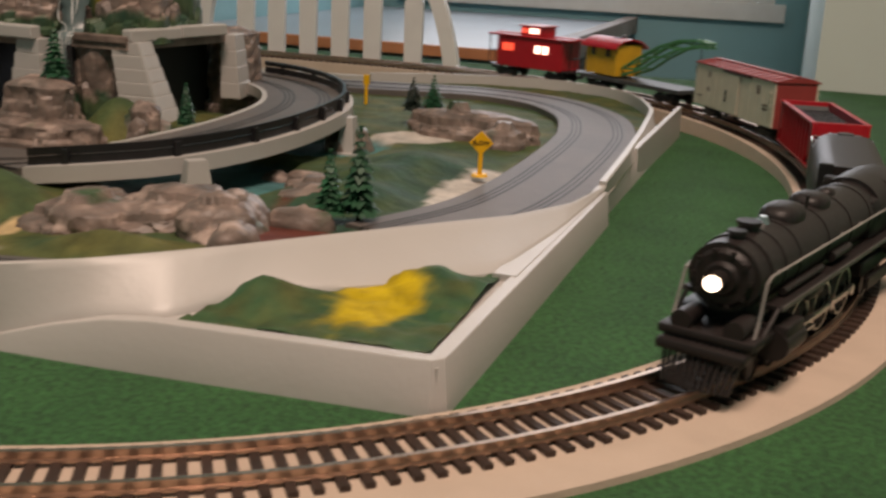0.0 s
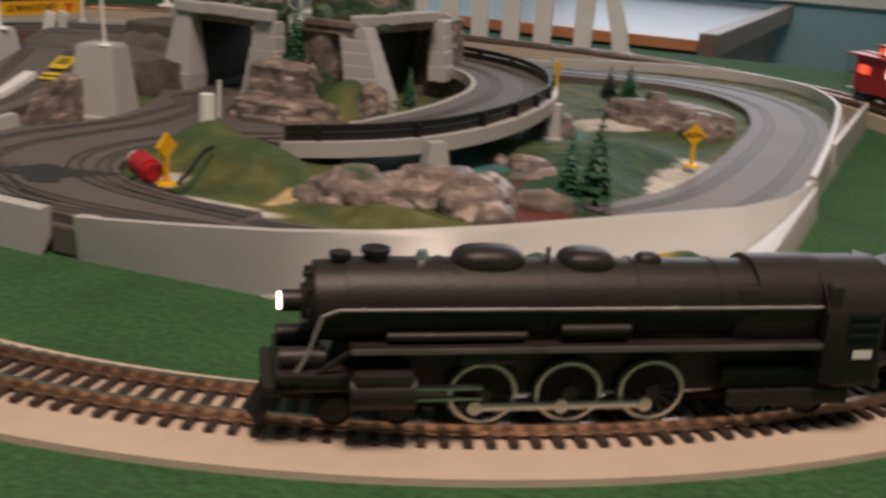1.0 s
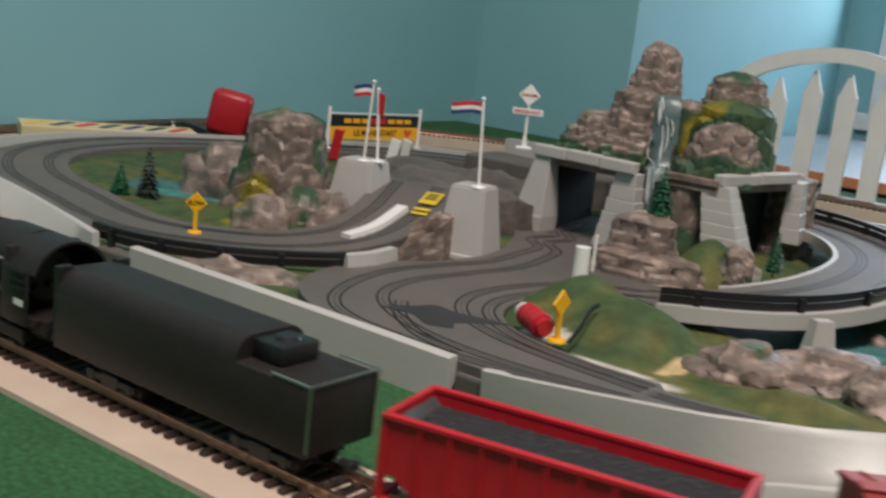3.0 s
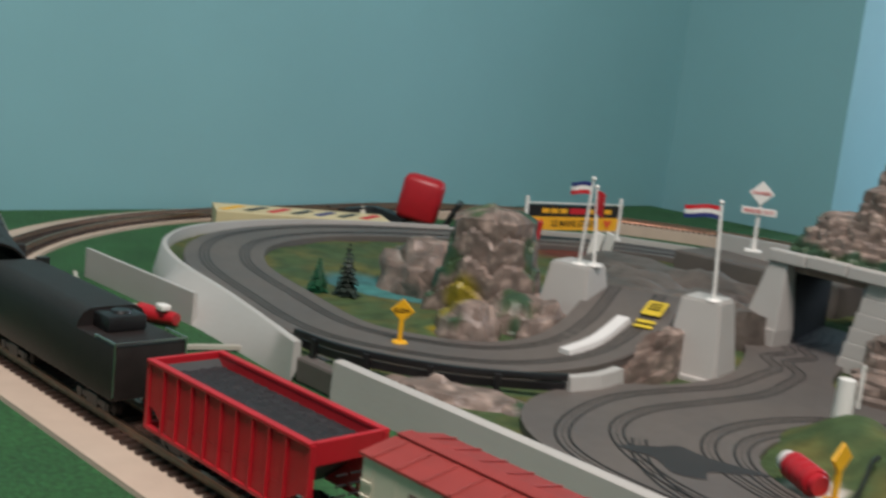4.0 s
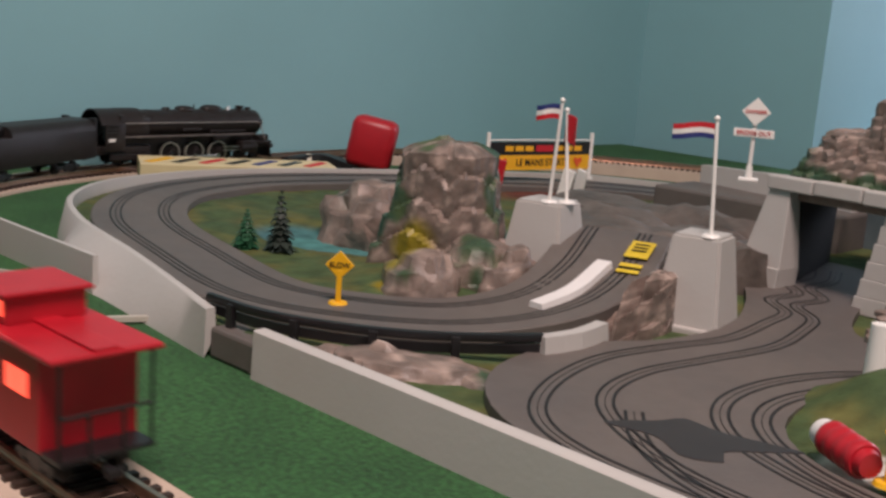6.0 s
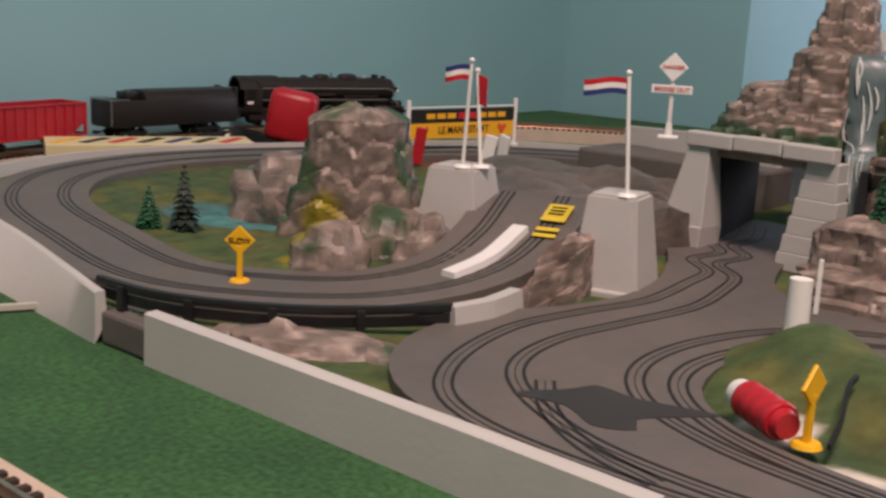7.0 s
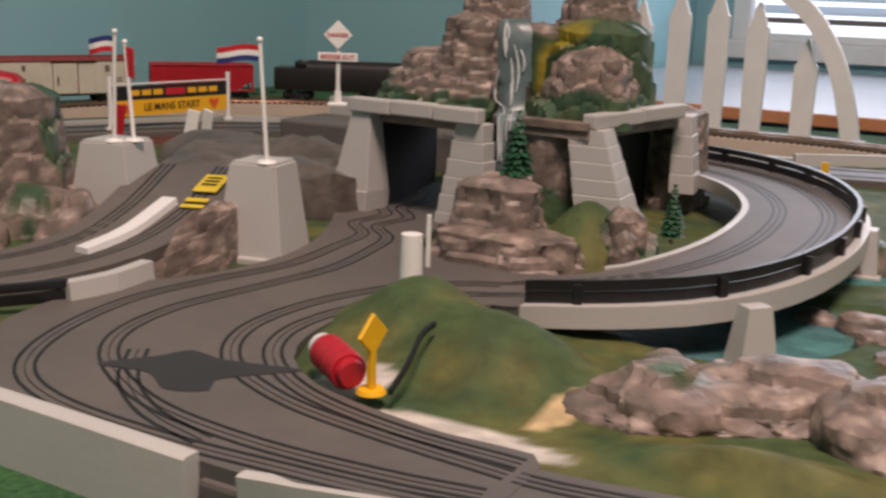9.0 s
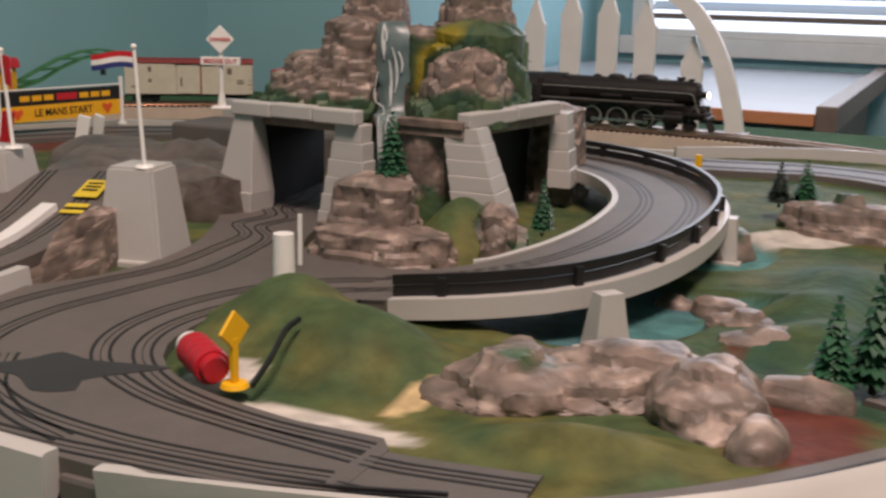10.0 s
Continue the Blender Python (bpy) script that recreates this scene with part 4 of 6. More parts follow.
def flag(x, y, z0, z1, stripes, w, h, yaw, lean=(0, 0), label="", cross=False):
    e = thing("flag_pole", label, "flag", at(x, y, z0), "flags")
    bm = bmesh.new()
    rod(bm, (0, 0, 0), (lean[0], lean[1], z1 - z0), 0.09, 10, 0.075)
    bmesh.ops.create_uvsphere(bm, u_segments=10, v_segments=6, radius=0.13, matrix=mv(lean[0], lean[1], z1 - z0))
    tube(bm, 0.42, 0.1, mv(0, 0, 0), 16, 0.34)
    part("pole", bm, POLE, e, smooth=40)
    n = len(stripes)
    for i, m in enumerate(stripes):
        bm = bmesh.new()
        top = -0.22 - h * i / n
        rows_v = []
        for k in range(11):
            t = k / 10
            wave = 0.10 * math.sin(t * 7) * t
            rows_v.append([bm.verts.new((-t * w, wave + d, z - 0.10 * t * t + 0.05 * math.sin(5 * t))) for d, z in ((0.02, top), (0.02, top - h / n), (-0.02, top - h / n), (-0.02, top))])
        for a, b in zip(rows_v, rows_v[1:]):
            for j in range(4):
                bm.faces.new((a[j], a[(j + 1) % 4], b[(j + 1) % 4], b[j]))
        bm.faces.new(rows_v[0])
        bm.faces.new(rows_v[-1][::-1])
        bmesh.ops.recalc_face_normals(bm, faces=bm.faces)
        bmesh.ops.transform(bm, matrix=mv(lean[0], lean[1], z1 - z0, 0, 0, yaw), verts=bm.verts)
        part("flag_stripe" if n > 1 else "flag_cloth", bm, m, e)
    if cross:
        bm = bmesh.new()
        box(bm, -w * 0.75, -w * 0.25, -0.12, -0.06, -0.22 - h * 0.58, -0.22 - h * 0.42)
        box(bm, -w * 0.57, -w * 0.43, -0.12, -0.06, -0.22 - h * 0.78, -0.22 - h * 0.22)
        bmesh.ops.transform(bm, matrix=mv(lean[0], lean[1], z1 - z0, 0, 0, yaw), verts=bm.verts)
        part("cross", bm, POLE, e)


flag(-35.5, 14.3, 5.28, 10.15, (F_RED, POLE, F_BLUE), 1.75, 0.64, 28, (-0.5, 0.2), "white pole with a red, white and blue striped flag")
flag(-44.4, 14.6, 5.28, 10.1, (F_BLUE, POLE, F_RED), 1.25, 0.68, 20, (0.25, 0), "white pole with a blue, white and red striped flag")
flag(-43.9, 15.3, 5.28, 9.6, (F_RED,), 1.0, 1.3, 160, (-0.7, 0.3), "leaning white pole with a red flag and white cross", True)


def diamond_sign(x, y, z, yaw, label, words=True, tall=2.25):
    e = thing("diamond_sign", label, "road sign", at(x, y, z, 0, 0, yaw), "yellow diamond signs")
    bm = bmesh.new()
    tube(bm, 0.42, 0.12, mv(0, 0, 0), 20, 0.36)
    part("base", bm, SIGNYELLOW, e, smooth=40)
    bm = bmesh.new()
    box(bm, -0.11, 0.11, -0.09, 0.09, 0.1, tall - 0.8, 0.03)
    part("post", bm, SIGNYELLOW, e)
    bm = bmesh.new()
    box(bm, -0.42, 0.42, -0.06, 0.06, -0.42, 0.42, 0.03, m=mv(0, 0, 0, 0, 45, 0))
    bmesh.ops.transform(bm, matrix=mv(0, -0.02, tall - 0.6), verts=bm.verts)
    part("plate", bm, SIGNYELLOW, e)
    if words:
        lettering("SLOW", e, (0, -0.10, tall - 0.6), 0.30, BLACK)


def lettering(text, parent, place, size, material, yaw=0, wide=1.0):
    """Raised writing that faces local -y, centred on a place."""
    cu = bpy.data.curves.new("lettering", "FONT")
    cu.body, cu.size, cu.align_x, cu.align_y, cu.extrude, cu.offset = text, size * CM, "CENTER", "CENTER", 0.0001, 0.00004
    tmp = bpy.data.objects.new("lettering", cu)
    scene.collection.objects.link(tmp)
    bpy.context.view_layer.update()
    me = bpy.data.meshes.new_from_object(tmp)
    bpy.data.objects.remove(tmp)
    me.materials.clear()
    me.materials.append(material)
    ob = new("lettering", me)
    ob.parent = parent
    ob.matrix_local = at(*place, 90, 0, yaw) @ Matrix.Diagonal((wide, 1, 1, 1))
    return ob


diamond_sign(-45.4, 2.6, 1.62, 44, "yellow plastic diamond road sign reading SLOW at the kerb")
diamond_sign(-4.75, 22.8, 1.62, 15, "yellow plastic diamond road sign reading SLOW by the curve")
diamond_sign(-22.9, 3.1, 1.66, 84, "plain yellow diamond road sign beside the spilled barrel", False)
bm = bmesh.new()
tube(bm, 0.13, 2.0, mv(-19.5, 45.5, 1.2), 8)
box(bm, -19.7, -19.3, 45.4, 45.6, 2.6, 3.3)
tagged(part("marker_post", bm, SIGNYELLOW), "small yellow marker post beyond the bridge", "marker")
danger = thing("danger_sign", "white diamond sign reading DANGER over BRIDGE OUT", "road sign", at(-40.6, 26.4, 6.3, 0, 0, 27))
PINKRED = mat("red_sign_lettering", (0.55, 0.05, 0.05), 0.5)
bm = bmesh.new()
box(bm, -0.5, 0.5, -0.4, 0.4, 0, 0.16, 0.04)
part("base", bm, POLE, danger)
bm = bmesh.new()
rod(bm, (0, 0, 0.1), (0, 0, 3.4), 0.11, 8)
tube(bm, 0.22, 0.7, mv(0, 0, 0.1), 10, 0.16)
part("post", bm, POLE, danger, smooth=40)
bm = bmesh.new()
box(bm, -0.52, 0.52, -0.05, 0.05, -0.52, 0.52, 0.02, m=mv(0, -0.15, 3.62, 0, 45, 0))
part("diamond", bm, POLE, danger)
bm = bmesh.new()
box(bm, -1.02, 1.02, -0.2, -0.1, 2.3, 2.72, 0.02)
part("plank", bm, POLE, danger)
lettering("DANGER", danger, (0, -0.22, 3.62), 0.27, PINKRED)
lettering("BRIDGE OUT", danger, (0, -0.22, 2.51), 0.30, PINKRED)

# spilled barrel and its oil
barrel = thing("oil_barrel", "red ribbed oil drum lying on its side, leaking", "barrel", at(-24.3, 3.5, 2.15, 0, 0, -35))
bm = bmesh.new()
profile = [(-0.92, 0.30), (-0.90, 0.50)]
for i in range(4):
    profile += [(-0.84 + 0.5 * i, 0.545), (-0.66 + 0.5 * i, 0.545), (-0.60 + 0.5 * i, 0.515), (-0.44 + 0.5 * i, 0.515)]
profile = profile[:-2] + [(0.92, 0.50), (0.93, 0.30)]
rings = [[bm.verts.new((x, r * math.cos(k * math.pi / 12), r * math.sin(k * math.pi / 12))) for k in range(24)] for x, r in profile]
for a, b in zip(rings, rings[1:]):
    for k in range(24):
        bm.faces.new((a[k], a[(k + 1) % 24], b[(k + 1) % 24], b[k]))
bm.faces.new(rings[0])
bm.faces.new(rings[-1][::-1])
bmesh.ops.recalc_face_normals(bm, faces=bm.faces)
part("drum", bm, RED, barrel, smooth=40)
bm = bmesh.new()
tube(bm, 0.44, 0.35, mv(0.85, 0, 0, 0, 90, 0), 24, 0.36)
part("drum_end", bm, RED, barrel, smooth=40)
bm = bmesh.new()
tube(bm, 0.42, 0.5, mv(-1.35, 0, 0, 0, 90, 0), 24, 0.5)
part("white_cap", bm, WHITE, barrel, "white drum cap", smooth=40)
bm = bmesh.new()
prism(bm, [(p.x, p.y) for p in spline([(-25.5, 3.5), (-26.8, 3.2), (-28.0, 2.9), (-29.3, 3.0), (-29.6, 2.2), (-30.6, 0.6), (-29.0, 0.9), (-27.6, 0.2), (-26.6, 0.8), (-27.0, 1.5), (-26.2, 2.6)], 0.3, True)], 1.60, 1.645)
OIL = mat("black_oil_paint", (0.030, 0.026, 0.026), 0.45, vary=0.15)
tagged(part("oil_spill", bm, OIL), "black oil spill on the grey road", "oil spill")
bm = bmesh.new()
sweep(bm, spline([(-22.3, 3.1, 1.72), (-22.45, 4.2, 2.12), (-22.9, 5.7, 2.52), (-23.0, 6.6, 2.62)], 0.3), rect(0.12, 0.16))
part("landscape_seam", bm, BLACK, layout, "black seam in the moulded hill")
bm = bmesh.new()
sweep(bm, spline([(-22.6, 9.6, 2.5), (-22.6, 11.2, 2.05)], 0.4), rect(0.14, 0.14))
part("landscape_seam", bm, BLACK, layout)
bollard = thing("white_bollard", "white plastic cylinder post on the green mound", "post", at(-26.9, 11.6, 2.2))
bm = bmesh.new()
tube(bm, 0.42, 2.0, mv(0, 0, -0.2), 20, 0.38)
part("post", bm, POLE, bollard, smooth=40)
bm = bmesh.new()
box(bm, 0.4, 0.55, 0.3, 0.4, 0.6, 2.5, 0.02)
part("pin", bm, POLE, bollard)


# ---- trees ----
def tree_mesh(seed, tall, wide, tiers=11):
    """Fir branches: tiers of drooping jagged blades round a stem."""
    rnd = random.Random(seed)
    bm = bmesh.new()
    for i in range(tiers):
        t = i / (tiers - 1)
        z, r = tall * (0.10 + 0.86 * t), wide * (1 - t) ** 0.85 + 0.06
        n = max(6, int(15 * (1 - t) + 6))
        for k in range(n):
            a = 2 * math.pi * (k + rnd.random() * 0.7) / n
            rr = r * rnd.uniform(0.72, 1.12)
            d = Vector((math.cos(a), math.sin(a), 0))
            s = Vector((-d.y, d.x, 0)) * (0.10 + 0.16 * rr)
            top = Vector((0, 0, z + 0.10 * tall * (1.1 - t)))
            tip = d * rr + Vector((0, 0, z - 0.05 * tall * rnd.uniform(0.4, 1.3)))
            mid = d * rr * 0.55 + Vector((0, 0, z + 0.02 * tall))
            v = [bm.verts.new(c) for c in (top, mid + s, tip, mid - s, mid - Vector((0, 0, 0.07 * tall / 4)))]
            for f in ((0, 1, 4), (0, 4, 3), (1, 2, 4), (4, 2, 3), (0, 3, 1), (1, 3, 2)):
                bm.faces.new([v[j] for j in f])
    return bm


FIR = mat("fir_plastic", (0.008, 0.075, 0.030), 0.55, vary=0.3, scale=150, island=0.15)
FIRDARK = mat("dark_fir_plastic", (0.014, 0.026, 0.018), 0.6, vary=0.3, scale=150)
BARK = mat("bark", (0.05, 0.03, 0.02), 0.8, vary=0.3)


def fir(x, y, z, tall, wide, seed, material=None, label="bright green plastic fir tree with jagged branches"):
    e = thing("fir_tree", label, "tree", at(x, y, z, 0, 0, seed * 40), "fir trees")
    bm = bmesh.new()
    tube(bm, 0.10 * tall / 3, tall * 0.9, mv(0, 0, -0.15), 7, 0.03)
    part("trunk", bm, BARK, e)
    part("crown", tree_mesh(seed, tall, wide), material or FIR, e)


fir(-7.8, 11.2, 1.75, 2.8, 0.75, 1)
fir(-6.7, 11.6, 1.75, 3.8, 0.95, 2)
fir(-27.3, 20.6, 4.75, 2.9, 0.85, 3)
fir(-21.4, 23.6, 2.4, 2.4, 0.6, 4)
fir(-12.3, 38.8, 2.0, 2.5, 0.95, 5)
fir(-13.6, 38.6, 2.0, 2.3, 0.85, 6, FIRDARK, "dark green plastic fir tree with drooping branches")
fir(-56.3, 8.0, 1.0, 3.4, 0.95, 7, FIRDARK, "dark green plastic fir tree with drooping branches")
fir(-57.5, 6.8, 1.0, 2.3, 0.85, 8, FIR)

# ---- start billboard and pit area ----
bill = thing("start_billboard", "black and yellow race start banner between white posts", "billboard", at(-66.7, 41.6, 1.7, 0, 0, 80) @ Matrix.Diagonal((0.84, 0.84, 0.9, 1)))
for x in (-6.4, 6.4):
    bm = bmesh.new()
    rod(bm, (x, 0, 0), (x, 0, 4.2), 0.2, 10)
    tube(bm, 0.45, 0.2, mv(x, 0, 0), 12)
    part("post", bm, POLE, bill, smooth=40)
bm = bmesh.new()
rod(bm, (-6.4, 0, 3.55), (6.4, 0, 3.55), 0.07, 8)
part("top_bar", bm, POLE, bill)
bm = bmesh.new()
box(bm, -6.2, 6.2, -0.05, 0.05, 2.25, 3.4)
part("upper_banner", bm, BLACK, bill, "black banner panel")
BANNER = mat("yellow_banner", (0.85, 0.42, 0.01), 0.5, vary=0.05)
bm = bmesh.new()
box(bm, -6.2, 6.2, -0.06, 0.05, 0.95, 2.25)
part("lower_banner", bm, BANNER, bill, "yellow banner panel")
lettering("LE MANS START", bill, (0, -0.11, 1.6), 0.85, BLACK, wide=1.0)
for x in (-3.9, -2.7, -1.5, 2.2, 3.4, 4.6):
    bm = bmesh.new()
    box(bm, x - 0.5, x + 0.45, -0.11, -0.055, 2.6, 3.05)
    part("banner_lettering", bm, BANNER, bill)
bm = bmesh.new()
box(bm, -0.7, 1.4, -0.11, -0.055, 2.55, 3.1)
part("banner_lettering", bm, F_RED, bill, "red word block")
HEART = mat("orange_red_print", (0.75, 0.10, 0.02), 0.5)
for x in (-4.7, 4.7):
    bm = bmesh.new()
    prism(bm, [(-0.55, 0.15), (0, -0.5), (0.55, 0.15), (0.4, 0.45), (0, 0.25), (-0.4, 0.45)], 0, 0.05)
    bmesh.ops.transform(bm, matrix=mv(x, -0.065, 1.6, 90), verts=bm.verts)
    part("banner_emblem", bm, HEART, bill)
for x, y, a in ((-60.6, 36.8, 20), (-60.1, 37.9, -10)):
    bm = bmesh.new()
    box(bm, -0.45, 0.45, -0.12, 0.12, 0, 2.2, 0.05, m=mv(0, 0, 0, 0, 12, 0))
    o = tagged(part("pit_marker", bm, POLE), "white and red upright pit marker board", "marker", "pit markers")
    o.matrix_world = at(x, y, 1.5, 0, 0, a)
bm = bmesh.new()
box(bm, -0.4, 0.4, -0.1, 0.1, 0, 2.6, 0.05)
tagged(part("pit_marker", bm, RED), "white and red upright pit marker board", "marker", "pit markers").matrix_world = at(-64.3, 33.6, 1.4, 0, 8, 40)
bm = bmesh.new()
sweep(bm, spline([(-53.5, 44, 3.2), (-49, 43, 3.4), (-44.5, 42.5, 3.6), (-41, 41.5, 3.7)], 1.2), [(-0.3, -2.2), (0.3, -2.2), (0.3, 1.5), (-0.3, 1.5)])
part("back_barrier", bm, PLASTIC, layout, "pale barrier wall behind the mountain")
bm = bmesh.new()
box(bm, -54, -40.5, 38.5, 43.5, 1.0, 3.5, 0.2)
part("raised_road", bm, ROAD, layout)
guard_rail(spline([(-41.5, 37.5, 6.4), (-39.5, 37.0, 6.5), (-38, 36.6, 6.5)], 0.7), 0, "guard_rail", "short black guard rail behind the mountain")

# ---- arch with pickets behind the track ----
arch = thing("picket_arch", "white wooden arch with pointed pickets behind the track", "fence")
arc = [(-54.0, 0.3), (-53.6, 5), (-51.6, 9.5), (-47.5, 12.9), (-42.5, 14.6), (-37.5, 15.0), (-33, 13.9), (-29.2, 11.2), (-26.6, 7.2), (-25.2, 3), (-24.6, 0.2)]
bm = bmesh.new()
line = spline([(x, z) for x, z in arc], 0.6)
rings = []
for i, p in enumerate(line):
    d = (line[min(i + 1, len(line) - 1)] - line[max(i - 1, 0)]).normalized()
    nrm = Vector((-d.y, d.x, 0))
    rings.append([bm.verts.new((p.x + nrm.x * s, 84 + q, p.y + nrm.y * s)) for s, q in ((-0.8, -0.5), (0.8, -0.5), (0.8, 0.5), (-0.8, 0.5))])
for a, b in zip(rings, rings[1:]):
    for j in range(4):
        bm.faces.new((a[j], a[(j + 1) % 4], b[(j + 1) % 4], b[j]))
bm.faces.new(rings[0])
bm.faces.new(rings[-1][::-1])
bmesh.ops.recalc_face_normals(bm, faces=bm.faces)
part("arch_rib", bm, WHITE, arch, smooth=30)
for x, top, foot in ((-49.2, 9.6, 0.0), (-45.4, 12.0, -0.6), (-41.6, 13.2, -0.7), (-37.8, 13.2, -0.4), (-34.0, 12.2, 0.0), (-29.3, 9.0, -0.6)):
    bm = bmesh.new()
    w = 0.95
    prism(bm, [(-w, 0), (w, 0), (w + 0.1, top - 2.4), (w - 0.1, top - 2.2), (0.12, top), (-0.12, top), (-w + 0.1, top - 2.2), (-w - 0.1, top - 2.4)], -0.3, 0.3)
    bmesh.ops.transform(bm, matrix=mv(x, 84.9, 0, 90, 0, 0), verts=bm.verts)
    part("picket", bm, WHITE, arch)
bm = bmesh.new()
box(bm, -55, -23.5, 83.2, 86, -0.02, 0.12)
part("base_strip", bm, DARKWOOD, arch)

# ---- clutter on the mat ----
WIRE = mat("grey_wire", (0.45, 0.42, 0.36), 0.5, vary=0.1)
plug = thing("wire_clip", "red insulated clip on a pale wire on the mat", "wire clip")
bm = bmesh.new()
tube(bm, 0.5, 2.4, mv(-58.9, -4.0, 0.5, 0, 90, 22), 14, 0.34)
part("sleeve", bm, RED, plug, smooth=40)
bm = bmesh.new()
box(bm, -57.6, -56.9, -3.9, -3.3, 0.9, 1.25, 0.1)
part("metal_tip", bm, POLE, plug)
for k in (0, 0.6):
    bm = bmesh.new()
    sweep(bm, spline([(-59, -4.2 + k, 0.6), (-62, -4.8 + k, 0.2), (-66, -4.6 + k, 0.1), (-70, -3.6 + k * 2, 0.1)], 0.8), rect(0.22, 0.2))
    part("wire", bm, WIRE, plug)
bm = bmesh.new()
sweep(bm, spline([(-53.2, -6.5, 0.05), (-52.6, -4.4, 0.1), (-51.5, -1.9, 0.1)], 0.6), rect(0.28, 0.22))
tagged(part("wire", bm, WIRE), "pale wire lying across the grass mat", "wire")
bm = bmesh.new()
sweep(bm, spline([(-50, -15.4, 0.02), (-54, -16.8, 0.05), (-60, -18.5, 0.05)], 0.6), rect(0.2, 0.2))
tagged(part("wire", bm, BLACK), "black wire on the grass mat by the roadbed", "wire")
card = thing("printed_track_panel", "cream printed card panel with coloured stripes on the mat", "card", at(-82.3, 24, 0.1, 0, 0, 62))
bm = bmesh.new()
box(bm, -7.5, 7.5, -2.4, 2.4, 0, 1.5, 0.06)
part("panel", bm, mat("cream_card", (0.62, 0.52, 0.30), 0.6, vary=0.1, scale=40), card)
for i, m in enumerate((SIGNYELLOW, BLACK, F_RED, BLACK, F_BLUE, BLACK, F_RED)):
    bm = bmesh.new()
    box(bm, -0.35, 0.35, -1.6, 1.6, 1.5, 1.54, m=mv(-6 + i * 2.0, 0, 0, 0, 0, -35))
    part("printed_stripe", bm, m, card)
toy = thing("red_hand_controller", "red plastic hand controller with black grip leaning on wires", "controller", at(-83.8, 38.5, -0.5, 0, 0, 40))
bm = bmesh.new()
box(bm, -2.0, 2.0, -1.4, 1.4, 0.9, 5.4, 0.7, m=mv(0, 0, 0, 0, 10, 0))
part("body", bm, RED, toy, smooth=50)
bm = bmesh.new()
box(bm, 1.4, 2.0, -1.2, 1.2, 0.4, 4.6, 0.2, m=mv(0.8, 0, 0, 0, 28, 0))
part("trigger", bm, BLACK, toy)
bm = bmesh.new()
sweep(bm, spline([(-0.5, -1, 0.4), (-4, 1, 0.9), (-7, 0, 0.5), (-9, 2, 0.4)], 0.7), [(-0.8, -0.4), (0.8, -0.4), (0.6, 0.8), (-0.6, 0.8)])
part("cable", bm, BLACK, toy, smooth=50)
bm = bmesh.new()
tube(bm, 0.95, 0.4, mv(-5.3, 0.7, 0.7, 0, 90, 10), 14)
part("cable_tie", bm, CREAM, toy)

# ---- train track ----
# straights (start, direction, length) and corners (centre, radius, angle at which they begin), in the order of travel
STRAIGHTS = [((-20.0, -12.4), (-1, 0), 33.0), ((-90.0, 24.6), (0, 1), 10.4), ((-53.0, 72.0), (1, 0), 24.2), ((12.2, 31.0), (0, -1), 11.2)]
CORNERS = [((-53.0, 24.6), 37.0, -90), ((-53.0, 35.0), 37.0, 180), ((-28.8, 31.0), 41.0, 90), ((-20.0, 19.8), 32.2, 0)]
LENGTHS = [v for st, co in zip(STRAIGHTS, CORNERS) for v in (st[2], math.pi / 2 * co[1])]
LAP = sum(LENGTHS)


def loop_point(s):
    """The track's middle, s centimetres along the lap from the start of the front straight."""
    s %= LAP
    for k, run in enumerate(LENGTHS):
        if s <= run or k == 7:
            break
        s -= run
    if k % 2 == 0:
        (x, y), (dx, dy), _ = STRAIGHTS[k // 2]
        x, y = x + dx * s, y + dy * s
    else:
        (cx, cy), r, start = CORNERS[k // 2]
        a = radians(start) - s / r
        x, y = cx + r * math.cos(a), cy + r * math.sin(a)
    return Vector((x, y, rise(y)))


def rise(y):
    """The roadbed lies a little higher towards the back of the table."""
    k = min(1.0, max(0.0, (y - 15) / 50))
    return 0.9 * k * k * (3 - 2 * k)


RAIL_Z = 0.62
bm = bmesh.new()
sweep(bm, [loop_point(LAP * i / 260) for i in range(260)], [(-3.2, -0.95), (-3.05, 0.2), (1.95, 0.2), (2.1, -0.95)], closed=True)
tagged(part("roadbed", bm, BED), "beige foam roadbed under the train track", "roadbed", kind="structure")
track = thing("train_track", "oval of brass rails on dark brown ties", "track", kind="structure")
for side in (-0.84, 0.84):
    bm = bmesh.new()
    sweep(bm, [loop_point(LAP * i / 400) for i in range(400)], [(side - 0.14, 0.33), (side + 0.14, 0.33), (side + 0.14, 0.37), (side + 0.035, 0.40), (side + 0.035, 0.52), (side + 0.075, 0.54), (side + 0.075, RAIL_Z), (side - 0.075, RAIL_Z), (side - 0.075, 0.54), (side - 0.035, 0.52), (side - 0.035, 0.40), (side - 0.14, 0.37)], closed=True)
    part("rail", bm, RAIL, track)


